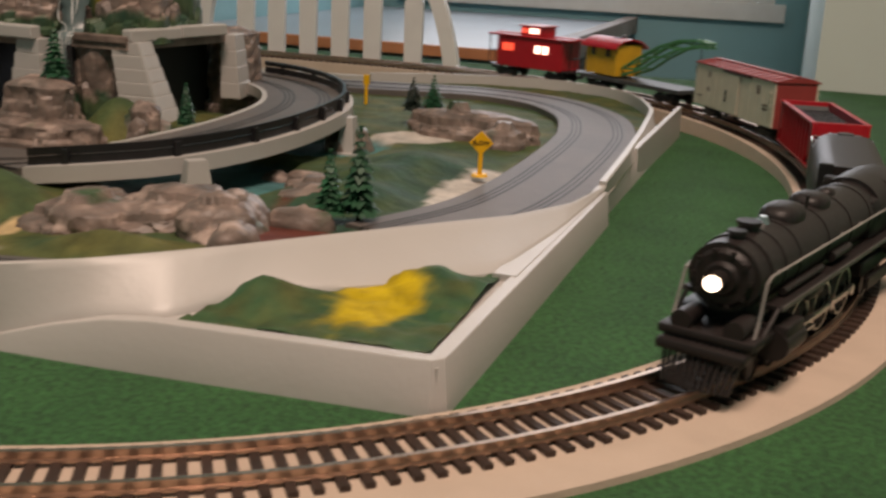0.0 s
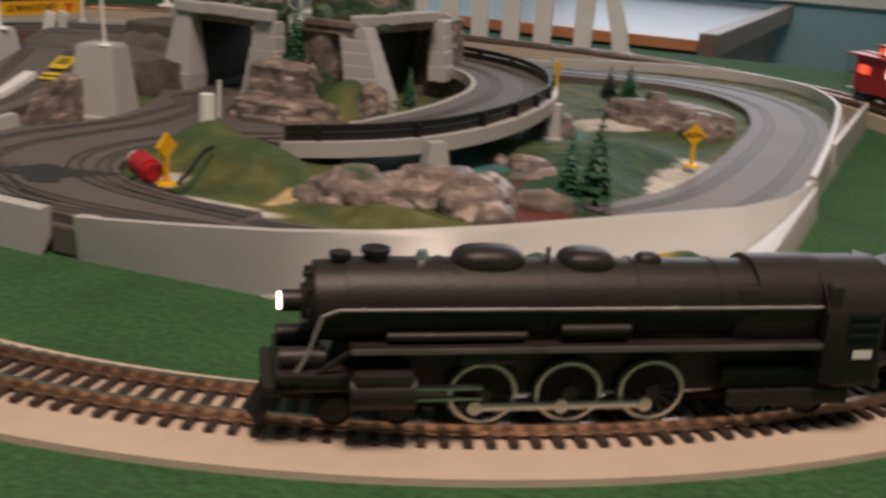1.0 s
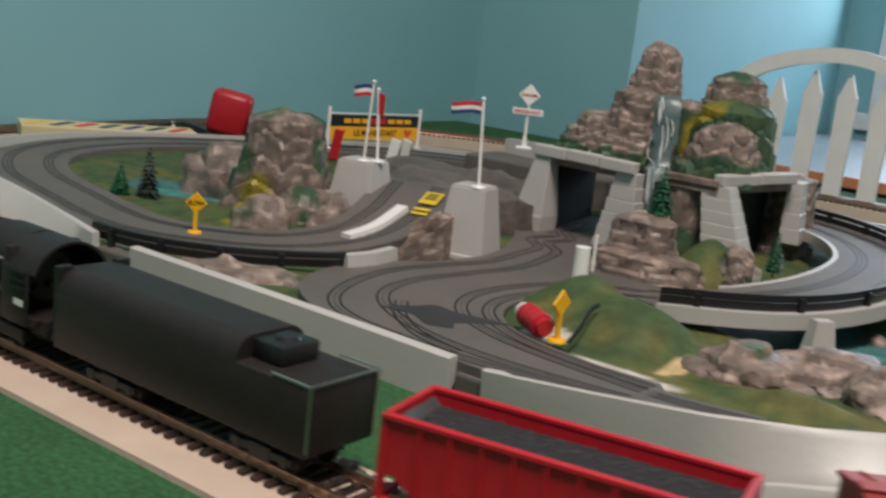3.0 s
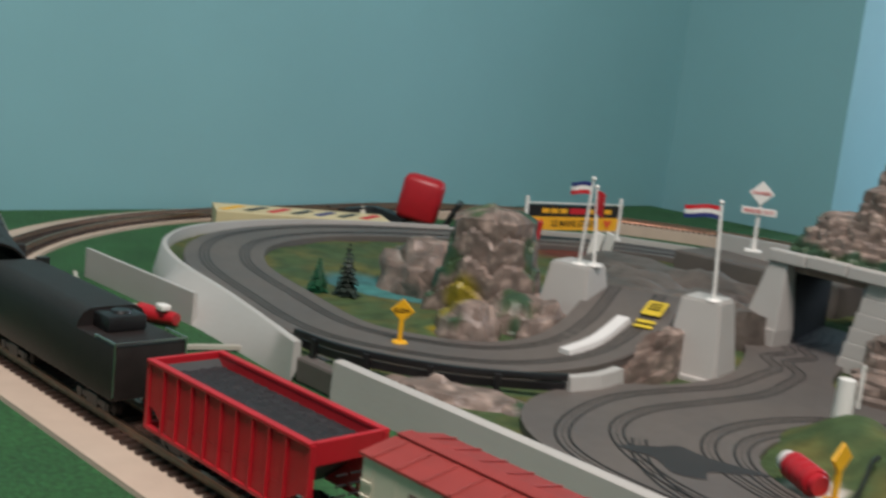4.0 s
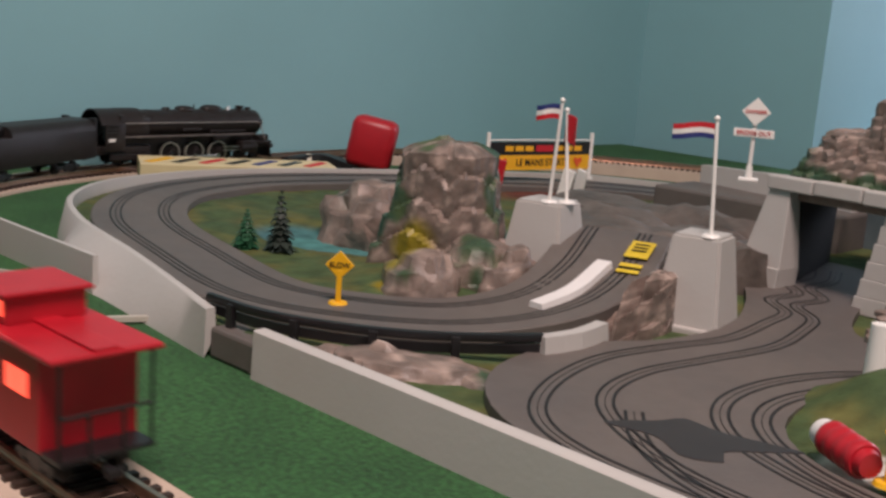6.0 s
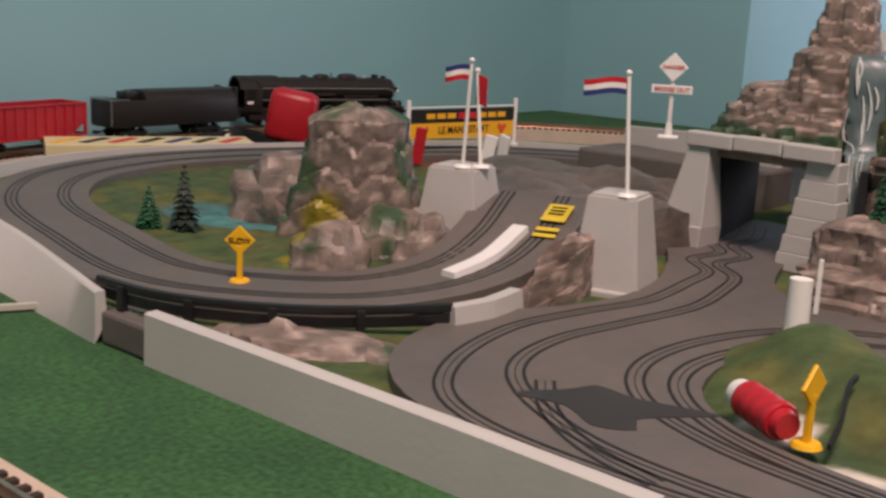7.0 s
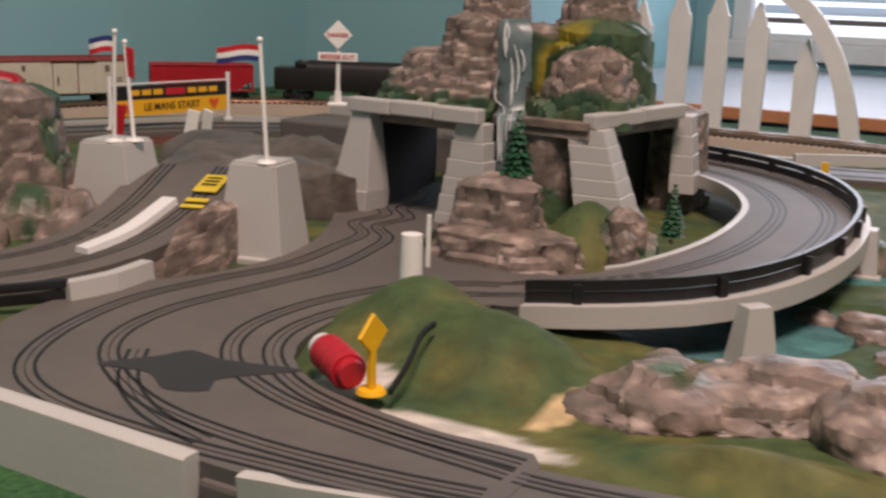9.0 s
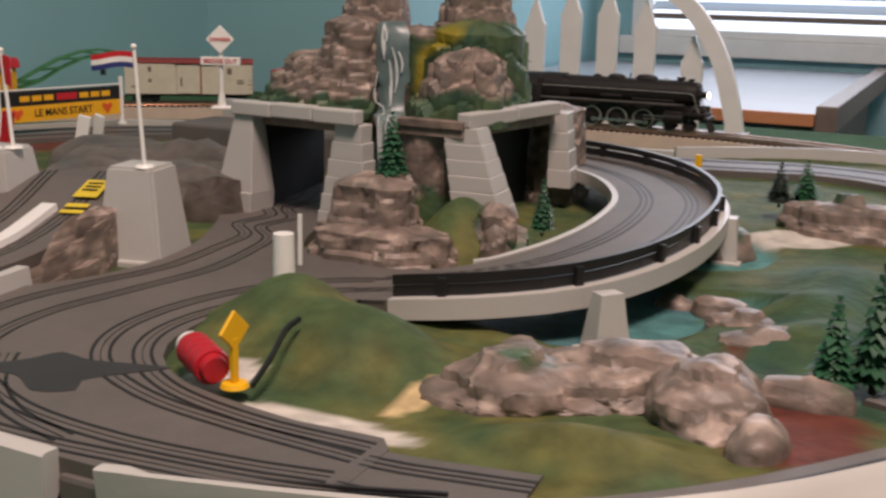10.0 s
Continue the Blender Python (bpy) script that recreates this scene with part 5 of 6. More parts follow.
# ---- train ----
STEEL = mat("bright_steel", (0.62, 0.60, 0.57), 0.28, 1.0, vary=0.08)
TYRE = mat("pale_tyre_metal", (0.62, 0.57, 0.50), 0.35, 0.8, vary=0.08)
COAL = mat("dark_coal_load", (0.014, 0.014, 0.017), 0.7, vary=0.4, scale=300, bump=0.8, bump_scale=350)
HEAD = mat("headlight_glow", (1.0, 0.86, 0.66), 0.4, emit=9.0, vary=0)
LITWIN = mat("lit_window_glow", (1.0, 0.62, 0.50), 0.4, emit=5.0, vary=0)
LITRED = mat("lit_red_window", (1.0, 0.10, 0.05), 0.4, emit=1.6, vary=0)
GREENP = mat("green_boom_plastic", (0.045, 0.20, 0.075), 0.45, vary=0.12, scale=80)
DECKG = mat("dark_grey_deck", (0.045, 0.048, 0.05), 0.55, vary=0.15, scale=120)


def along_x(bm, r, x0, x1, y=0.0, z=0.0, seg=24, r2=None):
    return tube(bm, r, x1 - x0, mv(x0, y, z, 0, 90, 0), seg, r2)


def wheel(parent, x, y, r, name="wheel", material=None, spokes=0):
    """A wheel on the track's side y; its origin is its hub, so that it can turn."""
    s = 1 if y > 0 else -1
    bm = bmesh.new()
    tube(bm, r + 0.05, 0.06, mv(0, -s * 0.12 - 0.03, 0, -90), 28)
    if spokes:
        tube(bm, 0.22, 0.2, mv(0, -0.02 if s > 0 else -0.18, 0, -90), 14)
        box(bm, -0.3, 0.3, 0.02 * s, 0.14 * s, -0.95 * r * 0.85, -0.55 * r)
    else:
        tube(bm, r * 0.8, 0.1, mv(0, -0.05, 0, -90), 20)
    ob = part(name, bm, LOCO, parent, smooth=40)
    ob.matrix_local = at(x, y, r)
    for k in range(spokes):
        a = 2 * math.pi * k / spokes
        bm = bmesh.new()
        rod(bm, (0.1 * math.cos(a), 0.05 * s, 0.1 * math.sin(a)), (0.93 * r * math.cos(a), 0.05 * s, 0.93 * r * math.sin(a)), 0.055, 6)
        part("spoke", bm, LOCO, ob, smooth=40)
    bm = bmesh.new()
    n = 32
    prof = [(r * 0.89, -0.1), (r, -0.1), (r, 0.1), (r * 0.89, 0.1)]
    rings = [[bm.verts.new((q * math.cos(2 * math.pi * i / n), w, q * math.sin(2 * math.pi * i / n))) for q, w in prof] for i in range(n)]
    for i in range(n):
        a, b = rings[i], rings[(i + 1) % n]
        for j in range(4):
            bm.faces.new((a[j], b[j], b[(j + 1) % 4], a[(j + 1) % 4]))
    bmesh.ops.recalc_face_normals(bm, faces=bm.faces)
    part("tyre", bm, material or LOCO, ob, smooth=40)
    return ob


def truck(parent, x, r=0.42, gap=1.9, side=1.05):
    """A four-wheeled truck with two side frames."""
    for dx in (-gap / 2, gap / 2):
        for y in (-0.82, 0.82):
            wheel(parent, x + dx, y, r)
    bm = bmesh.new()
    for y in (-side, side):
        box(bm, x - gap / 2 - 0.35, x + gap / 2 + 0.35, y - 0.08, y + 0.08, r - 0.08, r + 0.2, 0.03)
        box(bm, x - 0.5, x + 0.5, y - 0.1, y + 0.1, r - 0.25, r + 0.3, 0.04)
        for dx in (-gap / 2, gap / 2):
            box(bm, x + dx - 0.18, x + dx + 0.18, y - 0.11, y + 0.11, r - 0.18, r + 0.24, 0.04)
    box(bm, x - 0.25, x + 0.25, -side, side, r, r + 0.35)
    part("truck_frame", bm, BLACK, parent)


def coupler(parent, x):
    bm = bmesh.new()
    s = 1 if x > 0 else -1
    box(bm, min(x, x + 0.5 * s), max(x, x + 0.5 * s), -0.12, 0.12, 0.5, 0.7, 0.03)
    box(bm, min(x + 0.4 * s, x + 0.65 * s), max(x + 0.4 * s, x + 0.65 * s), -0.25, 0.25, 0.45, 0.75, 0.05)
    part("coupler", bm, BLACK, parent)


WORN = mat("worn_grey_edge", (0.34, 0.31, 0.29), 0.35, 0.3, vary=0.25, scale=120)
EDGE_HIGHLIGHT = mat("grey_edge_highlight", (0.13, 0.115, 0.11), 0.4, 0.2, vary=0.35, scale=90)
BROWNISH = mat("dark_brown_metal", (0.030, 0.018, 0.014), 0.5, vary=0.2, scale=200)
engine = thing("steam_locomotive", "black die-cast steam locomotive with lit headlight and spoked drivers", "locomotive")
bm = bmesh.new()
along_x(bm, 1.16, -6.2, 6.4, 0, 3.32, 32)
along_x(bm, 1.12, 6.4, 7.15, 0, 3.30, 32, 1.08)
part("boiler", bm, LOCO, engine, smooth=35)
for x in (5.2, 3.9, 1.2, -1.2, -3.4):
    bm = bmesh.new()
    along_x(bm, 1.19, x, x + 0.14, 0, 3.32, 32)
    part("boiler_band", bm, LOCO, engine, smooth=35)
bm = bmesh.new()
box(bm, -6.3, -3.6, -1.22, 1.22, 2.3, 4.1, 0.4)
along_x(bm, 1.26, -6.25, -4.3, 0, 3.38, 32)
part("firebox", bm, LOCO, engine, smooth=35)
bm = bmesh.new()
along_x(bm, 0.98, 7.1, 7.3, 0, 3.28, 28, 0.8)
along_x(bm, 0.55, 7.3, 7.45, 0, 3.28, 20, 0.45)
for k in range(10):
    a = 2 * math.pi * k / 10
    box(bm, 7.2, 7.36, 0.85 * math.cos(a) - 0.07, 0.85 * math.cos(a) + 0.07, 3.28 + 0.85 * math.sin(a) - 0.07, 3.28 + 0.85 * math.sin(a) + 0.07)
part("smokebox_door", bm, LOCO, engine, smooth=35)
bm = bmesh.new()
along_x(bm, 0.30, 7.3, 7.95, 0, 3.28, 18)
lamp = part("headlight", bm, LOCO, engine, smooth=40)
bm = bmesh.new()
along_x(bm, 0.24, 7.9, 8.0, 0, 3.28, 18)
part("headlight_lens", bm, HEAD, lamp, "glowing warm white lens")
for nm, x0, x1, rr, zt in (("smokestack", 5.3, 5.95, 0.33, 4.78), ("feedwater_heater", 6.25, 6.75, 0.25, 4.65)):
    bm = bmesh.new()
    tube(bm, rr, zt - 4.2, mv((x0 + x1) / 2, 0, 4.2), 18, rr * 0.92)
    tube(bm, rr * 1.12, 0.12, mv((x0 + x1) / 2, 0, zt - 0.12), 18)
    part(nm, bm, LOCO, engine, smooth=40)
for x, lx, rz in ((2.75, 0.95, 0.62), (0.15, 0.75, 0.55), (-1.55, 0.36, 0.42)):
    bm = bmesh.new()
    bmesh.ops.create_uvsphere(bm, u_segments=24, v_segments=16, radius=1)
    for v in bm.verts:
        q = (abs(v.co.x) ** 3 + abs(v.co.y) ** 3 + abs(v.co.z) ** 3) ** (-1 / 3)
        v.co = Vector((x + v.co.x * q * lx, v.co.y * q * (0.62 if lx > 0.5 else 0.3), 4.33 + v.co.z * q * rz * 0.86))
    part("dome", bm, LOCO, engine, smooth=60)
bm = bmesh.new()
tube(bm, 0.2, 0.26, mv(4.45, 0, 4.45), 14, 0.12)
part("bell", bm, STEEL, engine, "bright metal bell")
bm = bmesh.new()
tube(bm, 0.06, 0.55, mv(1.25, 0.25, 4.35), 8)
part("whistle", bm, LOCO, engine)
for y in (-1, 1):
    bm = bmesh.new()
    rod(bm, (6.6, y * 1.2, 3.45), (-6.2, y * 1.27, 3.5), 0.045, 6)
    for x in (6.0, 4, 2, 0, -2, -4):
        rod(bm, (x, y * 1.1, 3.46), (x, y * 1.24, 3.47), 0.05, 6)
    part("handrail", bm, WORN, engine)
    bm = bmesh.new()
    box(bm, -6.2, 6.3, min(y * 0.95, y * 1.5), max(y * 0.95, y * 1.5), 2.3, 2.48, 0.04)
    rod(bm, (6.3, y * 1.4, 2.4), (7.7, y * 1.3, 1.25), 0.07, 6)
    part("running_board", bm, LOCO, engine)
    # added lighter strip: the highlight along the board's edge, put in as grey colour
    bm = bmesh.new()
    box(bm, -6.2, 6.3, min(y * 1.505, y * 1.55), max(y * 1.505, y * 1.55), 2.33, 2.49, 0.015)
    part("running_board_highlight", bm, EDGE_HIGHLIGHT, engine, "grey strip painted as the highlight on the running board's edge")
    bm = bmesh.new()
    rod(bm, (6.6, y * 1.2, 3.45), (7.0, y * 1.22, 3.3), 0.045, 6)
    rod(bm, (7.0, y * 1.22, 3.3), (7.35, y * 1.25, 2.2), 0.045, 6)
    rod(bm, (7.35, y * 1.25, 2.2), (7.6, y * 1.25, 1.7), 0.045, 6)
    part("front_handrail", bm, WORN, engine)
    bm = bmesh.new()
    along_x(bm, 0.17, -0.8, 1.0, y * 1.18, 2.85, 14)
    along_x(bm, 0.13, 1.9, 5.4, y * 1.16, 2.68, 12)
    box(bm, 2.2, 3.6, min(y * 1.1, y * 1.45), max(y * 1.1, y * 1.45), 1.95, 2.3, 0.06)
    part("air_tank", bm, LOCO, engine, smooth=40)
    bm = bmesh.new()
    along_x(bm, 0.5, 4.7, 6.3, y * 1.35, 1.2, 18)
    box(bm, 4.75, 6.25, min(y * 0.7, y * 1.75), max(y * 0.7, y * 1.75), 1.2, 1.85, 0.1)
    along_x(bm, 0.12, 4.0, 4.7, y * 1.45, 1.15, 10)
    part("cylinder", bm, LOCO, engine, smooth=35)
    bm = bmesh.new()
    box(bm, 3.0, 4.7, min(y * 1.35, y * 1.55), max(y * 1.35, y * 1.55), 1.28, 1.36)
    box(bm, 3.0, 4.7, min(y * 1.35, y * 1.55), max(y * 1.35, y * 1.55), 0.98, 1.05)
    part("crosshead_guide", bm, STEEL, engine)
bm = bmesh.new()
box(bm, -6.2, 6.6, -0.6, 0.6, 0.7, 2.3, 0.05)
box(bm, 6.2, 7.9, -1.2, 1.2, 1.1, 1.6, 0.1)
part("frame", bm, LOCO, engine)
bm = bmesh.new()
box(bm, 6.4, 8.1, -1.45, 1.45, 1.45, 1.75, 0.08)
box(bm, 7.9, 8.4, -1.35, 1.35, 1.05, 1.4, 0.1)
for y in (-0.8, 0.8):
    along_x(bm, 0.32, 6.9, 8.0, y, 1.95, 14)
pilot = part("pilot", bm, LOCO, engine, smooth=30)
for k in range(-6, 7):
    bm = bmesh.new()
    rod(bm, (8.0, k * 0.2, 1.45), (8.75 - 0.05 * abs(k), k * 0.16, 0.12), 0.07, 5)
    part("pilot_bar", bm, LOCO, pilot)
bm = bmesh.new()
box(bm, -6.5, -6.1, -1.5, 1.5, 1.6, 4.2, 0.1)
part("cab_front", bm, LOCO, engine, smooth=35)
bm = bmesh.new()
box(bm, -7.9, -6.52, -1.4, 1.4, 1.3, 1.6, 0.05)
part("cab_floor", bm, LOCO, engine)
for y in (-1, 1):
    bm = bmesh.new()
    box(bm, -7.75, -6.1, min(y * 1.51, y * 1.58), max(y * 1.51, y * 1.58), 1.3, 3.5, 0.03)
    part("cab_side", bm, LOCO, engine, smooth=35)
bm = bmesh.new()
arc = [(1.6 * math.cos(a), 3.02 + 1.58 * math.sin(a)) for a in (radians(14 + 152 * i / 20) for i in range(21))]
inner = [(y * 0.93, 3.02 + (z - 3.02) * 0.93) for y, z in arc]
ends = [[bm.verts.new((x, y, z)) for y, z in arc + inner[::-1]] for x in (-8.1, -6.05)]
for i in range(42):
    j = (i + 1) % 42
    bm.faces.new((ends[0][i], ends[0][j], ends[1][j], ends[1][i]))
for e in ends:
    for i in range(20):
        bm.faces.new((e[i], e[i + 1], e[40 - i], e[41 - i]))
bmesh.ops.recalc_face_normals(bm, faces=bm.faces)
part("cab_roof", bm, LOCO, engine, smooth=35)
bm = bmesh.new()
along_x(bm, 1.0, -6.75, -6.45, 0, 2.9, 20, 0.9)
for y, z in ((-0.5, 3.3), (0.4, 3.4), (0.0, 2.6), (-0.6, 2.4), (0.6, 2.5)):
    along_x(bm, 0.16, -6.95, -6.7, y, z, 10)
part("backhead", bm, BROWNISH, engine, "dark brown boiler backhead")
for y in (-1, 1):
    for k in range(3):
        bm = bmesh.new()
        box(bm, -7.6, -6.7, min(y * 1.56, y * 1.66), max(y * 1.56, y * 1.66), 2.72 + 0.3 * k, 2.82 + 0.3 * k)
        part("cab_louvre", bm, BLACK, engine)
    bm = bmesh.new()
    box(bm, -7.5, -6.95, min(y * 1.56, y * 1.6), max(y * 1.56, y * 1.6), 2.05, 2.3)
    part("number_bar", bm, POLE, engine, "pale plate bar")
DRIVE_R = 0.9
DRIVERS = []
for x in (2.85, 0.57, -1.7):
    for y in (-0.9, 0.9):
        DRIVERS.append((wheel(engine, x, y, DRIVE_R, "driver_wheel", TYRE, 14), x, y))
for x in (6.6, 5.0):
    for y in (-0.85, 0.85):
        wheel(engine, x, y, 0.42)
for x in (-4.6, -6.3):
    for y in (-0.85, 0.85):
        wheel(engine, x, y, 0.48)
bm = bmesh.new()
for y in (-1.25, 1.25):
    box(bm, -7.2, -3.7, y - 0.1, y + 0.1, 0.5, 1.0, 0.05)
    part("trailing_side_frame", bm, LOCO, engine)
    bm = bmesh.new()
box(bm, -8.2, -3.6, -1.1, 1.1, 0.95, 1.6, 0.1)
part("trailing_truck", bm, LOCO, engine)
RODS = []
for y in (-1.16, 1.16):
    bm = bmesh.new()
    box(bm, -1.9, 3.05, -0.05, 0.05, -0.10, 0.10, 0.02)
    for x in (2.85, 0.57, -1.7):
        tube(bm, 0.2, 0.16, mv(x, -0.08, 0, -90), 14)
    RODS.append((part("side_rod", bm, STEEL, engine, smooth=40), y))
coupler(engine, -8.2)

tender = thing("tender", "black coal tender with rounded bunker behind the locomotive", "tender")
bm = bmesh.new()
box(bm, -6.3, 7.1, -1.55, 1.55, 1.0, 3.3, 0.08)
part("body", bm, LOCO, tender, smooth=35)
bm = bmesh.new()
side = [(-1.55, 3.2), (-1.5, 3.55), (-1.3, 3.9), (-1.0, 4.08), (-0.8, 4.1), (0.8, 4.1), (1.0, 4.08), (1.3, 3.9), (1.5, 3.55), (1.55, 3.2)]
ends = [[bm.verts.new((x, y, z)) for y, z in side] for x in (-2.9, 7.15)]
for i in range(10):
    j = (i + 1) % 10
    bm.faces.new((ends[0][i], ends[0][j], ends[1][j], ends[1][i]))
bm.faces.new(ends[0])
bm.faces.new(ends[1][::-1])
bmesh.ops.recalc_face_normals(bm, faces=bm.faces)
part("bunker", bm, LOCO, tender, "black coal bunker with rounded shoulders", smooth=30)
bm = bmesh.new()
box(bm, -4.3, -2.8, -0.85, 0.85, 3.3, 4.0, 0.12)
part("water_hatch", bm, BLACK, tender, smooth=40)
bm = bmesh.new()
tube(bm, 0.45, 0.14, mv(-3.6, 0, 3.98), 16, 0.38)
part("hatch_lid", bm, BLACK, tender, smooth=40)
for y in (-1.53, 1.53):
    bm = bmesh.new()
    rod(bm, (-6.33, y, 1.2), (-6.33, y, 3.45), 0.04, 6)
    rod(bm, (-6.33, y, 3.42), (-4.6, y, 3.42), 0.04, 6)
    rod(bm, (-4.6, y, 3.3), (-4.6, y, 3.42), 0.04, 6)
    part("grab_rail", bm, STEEL, tender)
    bm = bmesh.new()
    box(bm, 6.9, 7.25, min(y, y * 0.6), max(y, y * 0.6), 1.2, 4.2, 0.05)
    part("front_bulkhead", bm, BLACK, tender)
bm = bmesh.new()
rod(bm, (-6.33, -1.53, 3.42), (-6.33, 1.53, 3.42), 0.04, 6)
part("end_rail", bm, STEEL, tender)
bm = bmesh.new()
box(bm, 6.9, 8.6, -0.5, 0.5, 1.1, 1.3, 0.03)
part("drawbar", bm, BLACK, tender)
truck(tender, 4.0, 0.42, 2.2, 1.15)
truck(tender, -4.0, 0.42, 2.2, 1.15)
coupler(tender, -6.4)

hopper = thing("hopper_car", "bright red open hopper car with dark coal load", "train car")
bm = bmesh.new()
for y in (-1, 1):
    box(bm, -6.1, 6.1, min(y * 1.45, y * 1.6), max(y * 1.45, y * 1.6), 2.1, 4.35, 0.03)
    box(bm, -4.2, 4.2, min(y * 1.45, y * 1.6), max(y * 1.45, y * 1.6), 1.15, 2.1)
    box(bm, -6.1, 6.1, min(y * 1.42, y * 1.72), max(y * 1.42, y * 1.72), 4.22, 4.4, 0.03)
    box(bm, -6.1, 6.1, min(y * 1.42, y * 1.68), max(y * 1.42, y * 1.68), 1.0, 1.2, 0.03)
    for x in (-6.0, 6.0):
        box(bm, x - 0.14, x + 0.14, min(y * 1.42, y * 1.66), max(y * 1.42, y * 1.66), 1.0, 4.3, 0.02)
        s = 1 if x > 0 else -1
        prism_pts = [(s * 4.2, 1.2), (s * 4.2, 2.12), (s * 5.5, 2.12)]
        vs = [bm.verts.new((px, y * q, pz)) for q in (1.45, 1.6) for px, pz in prism_pts]
        for f in ((0, 1, 2), (5, 4, 3), (0, 3, 4, 1), (1, 4, 5, 2), (2, 5, 3, 0)):
            bm.faces.new([vs[i] for i in f])
    bmesh.ops.recalc_face_normals(bm, faces=bm.faces)
    part("side_wall", bm, RED, hopper)
    bm = bmesh.new()
bm.free()
for x in (-6.0, 6.0):
    for z0, z1 in ((3.4, 4.4), (1.0, 1.3)):
        bm = bmesh.new()
        box(bm, x - 0.12, x + 0.12, -1.41, 1.41, z0, z1, 0.03)
        part("end_beam", bm, RED, hopper)
for y in (-1, 1):
    for k in range(9):
        bm = bmesh.new()
        x = -4.6 + k * 1.15
        box(bm, x - 0.06, x + 0.06, min(y * 1.58, y * 1.7), max(y * 1.58, y * 1.7), 1.2, 4.25)
        part("side_rib", bm, RED, hopper)
for s in (-1, 1):
    bm = bmesh.new()
    box(bm, -2.2, 2.2, -1.44, 1.44, -0.06, 0.06)
    bmesh.ops.transform(bm, matrix=mv(s * 4.3, 0, 2.55, 0, -s * 42, 0), verts=bm.verts)
    part("slope_sheet", bm, DECKG, hopper)
    bm = bmesh.new()
    for y in (-0.5, 0.1):
        for k in range(4):
            rod(bm, (s * 6.18, y, 1.5 + 0.45 * k), (s * 6.18, y + 0.45, 1.5 + 0.45 * k), 0.05, 5)
    part("end_ladder", bm, BLACK, hopper)
bm = bmesh.new()
g = bmesh.ops.create_grid(bm, x_segments=60, y_segments=16, size=1)
for v in bm.verts:
    v.co = Vector((v.co.x * 5.85, v.co.y * 1.44, 3.75 + 0.10 * noise.noise(Vector((v.co.x * 25, v.co.y * 7, 0)))))
part("coal_load", bm, COAL, hopper, "dark coal load")
truck(hopper, 4.3)
truck(hopper, -4.3)
coupler(hopper, 6.1)
coupler(hopper, -6.1)

boxcar = thing("boxcar", "cream boxcar with brown-red roof, ends and sliding door", "train car")
bm = bmesh.new()
box(bm, -6.9, 6.9, -1.5, 1.5, 1.0, 4.75, 0.05)
part("body", bm, ROOFRED, boxcar)
bm = bmesh.new()
rw = [(-1.72, 4.62), (-1.72, 4.72), (-0.4, 5.0), (0.4, 5.0), (1.72, 4.72), (1.72, 4.62)]
lo = [bm.verts.new((-7.0, y, z)) for y, z in rw]
hi = [bm.verts.new((7.0, y, z)) for y, z in rw]
for j in range(6):
    bm.faces.new((lo[j], lo[(j + 1) % 6], hi[(j + 1) % 6], hi[j]))
bm.faces.new(lo[::-1])
bm.faces.new(hi)
bmesh.ops.recalc_face_normals(bm, faces=bm.faces)
part("roof", bm, ROOFRED, boxcar)
bm = bmesh.new()
box(bm, -7.0, 7.0, -0.3, 0.3, 5.04, 5.12, 0.02)
part("roof_walk", bm, ROOFRED, boxcar)
for k in range(12):
    bm = bmesh.new()
    for y0, y1 in ((-1.7, -0.4), (0.4, 1.7)):
        rod(bm, (-6.3 + k * 1.15, y0, 4.76 if y0 < 0 else 5.02), (-6.3 + k * 1.15, y1, 5.02 if y0 < 0 else 4.76), 0.045, 5)
    part("roof_rib", bm, ROOFRED, boxcar)
for y in (-1, 1):
    for x0, x1 in ((-6.9, -1.35), (1.35, 6.9)):
        bm = bmesh.new()
        box(bm, x0, x1, min(y * 1.5, y * 1.62), max(y * 1.5, y * 1.62), 1.05, 4.6, 0.03)
        sp = part("side_panel", bm, CREAM, boxcar)
        for k in range(5):
            bm = bmesh.new()
            xx = x0 + 0.6 + k * 1.1
            box(bm, xx - 0.02, xx + 0.02, min(y * 1.62, y * 1.645), max(y * 1.62, y * 1.645), 1.1, 4.55)
            part("seam", bm, CREAM, sp)
    bm = bmesh.new()
    box(bm, -1.3, 1.2, min(y * 1.55, y * 1.7), max(y * 1.55, y * 1.7), 1.1, 4.4, 0.04)
    dr = part("sliding_door", bm, CREAM, boxcar)
    bm = bmesh.new()
    box(bm, -0.9, -0.75, min(y * 1.7, y * 1.78), max(y * 1.7, y * 1.78), 2.0, 3.0, 0.02)
    part("door_latch", bm, BLACK, dr)
    bm = bmesh.new()
    box(bm, -1.5, 3.2, min(y * 1.62, y * 1.74), max(y * 1.62, y * 1.74), 4.42, 4.6, 0.02)
    part("door_track", bm, BLACK, boxcar)
    for x, z, w, h in ((-4.2, 3.6, 0.35, 0.6), (-4.2, 2.4, 0.35, 0.4), (4.4, 3.4, 0.5, 0.7), (5.6, 2.6, 0.8, 0.15), (5.6, 2.3, 0.8, 0.15), (-5.8, 1.8, 0.8, 0.15)):
        bm = bmesh.new()
        box(bm, x - w / 2, x + w / 2, min(y * 1.62, y * 1.65), max(y * 1.62, y * 1.65), z, z + h)
        part("printed_mark", bm, DARKWOOD, boxcar)
    bm = bmesh.new()
    for k in range(6):
        rod(bm, (6.35, y * 1.7, 1.3 + 0.5 * k), (6.8, y * 1.7, 1.3 + 0.5 * k), 0.04, 5)
    part("side_ladder", bm, CREAM, boxcar)
truck(boxcar, 4.8)
truck(boxcar, -4.8)
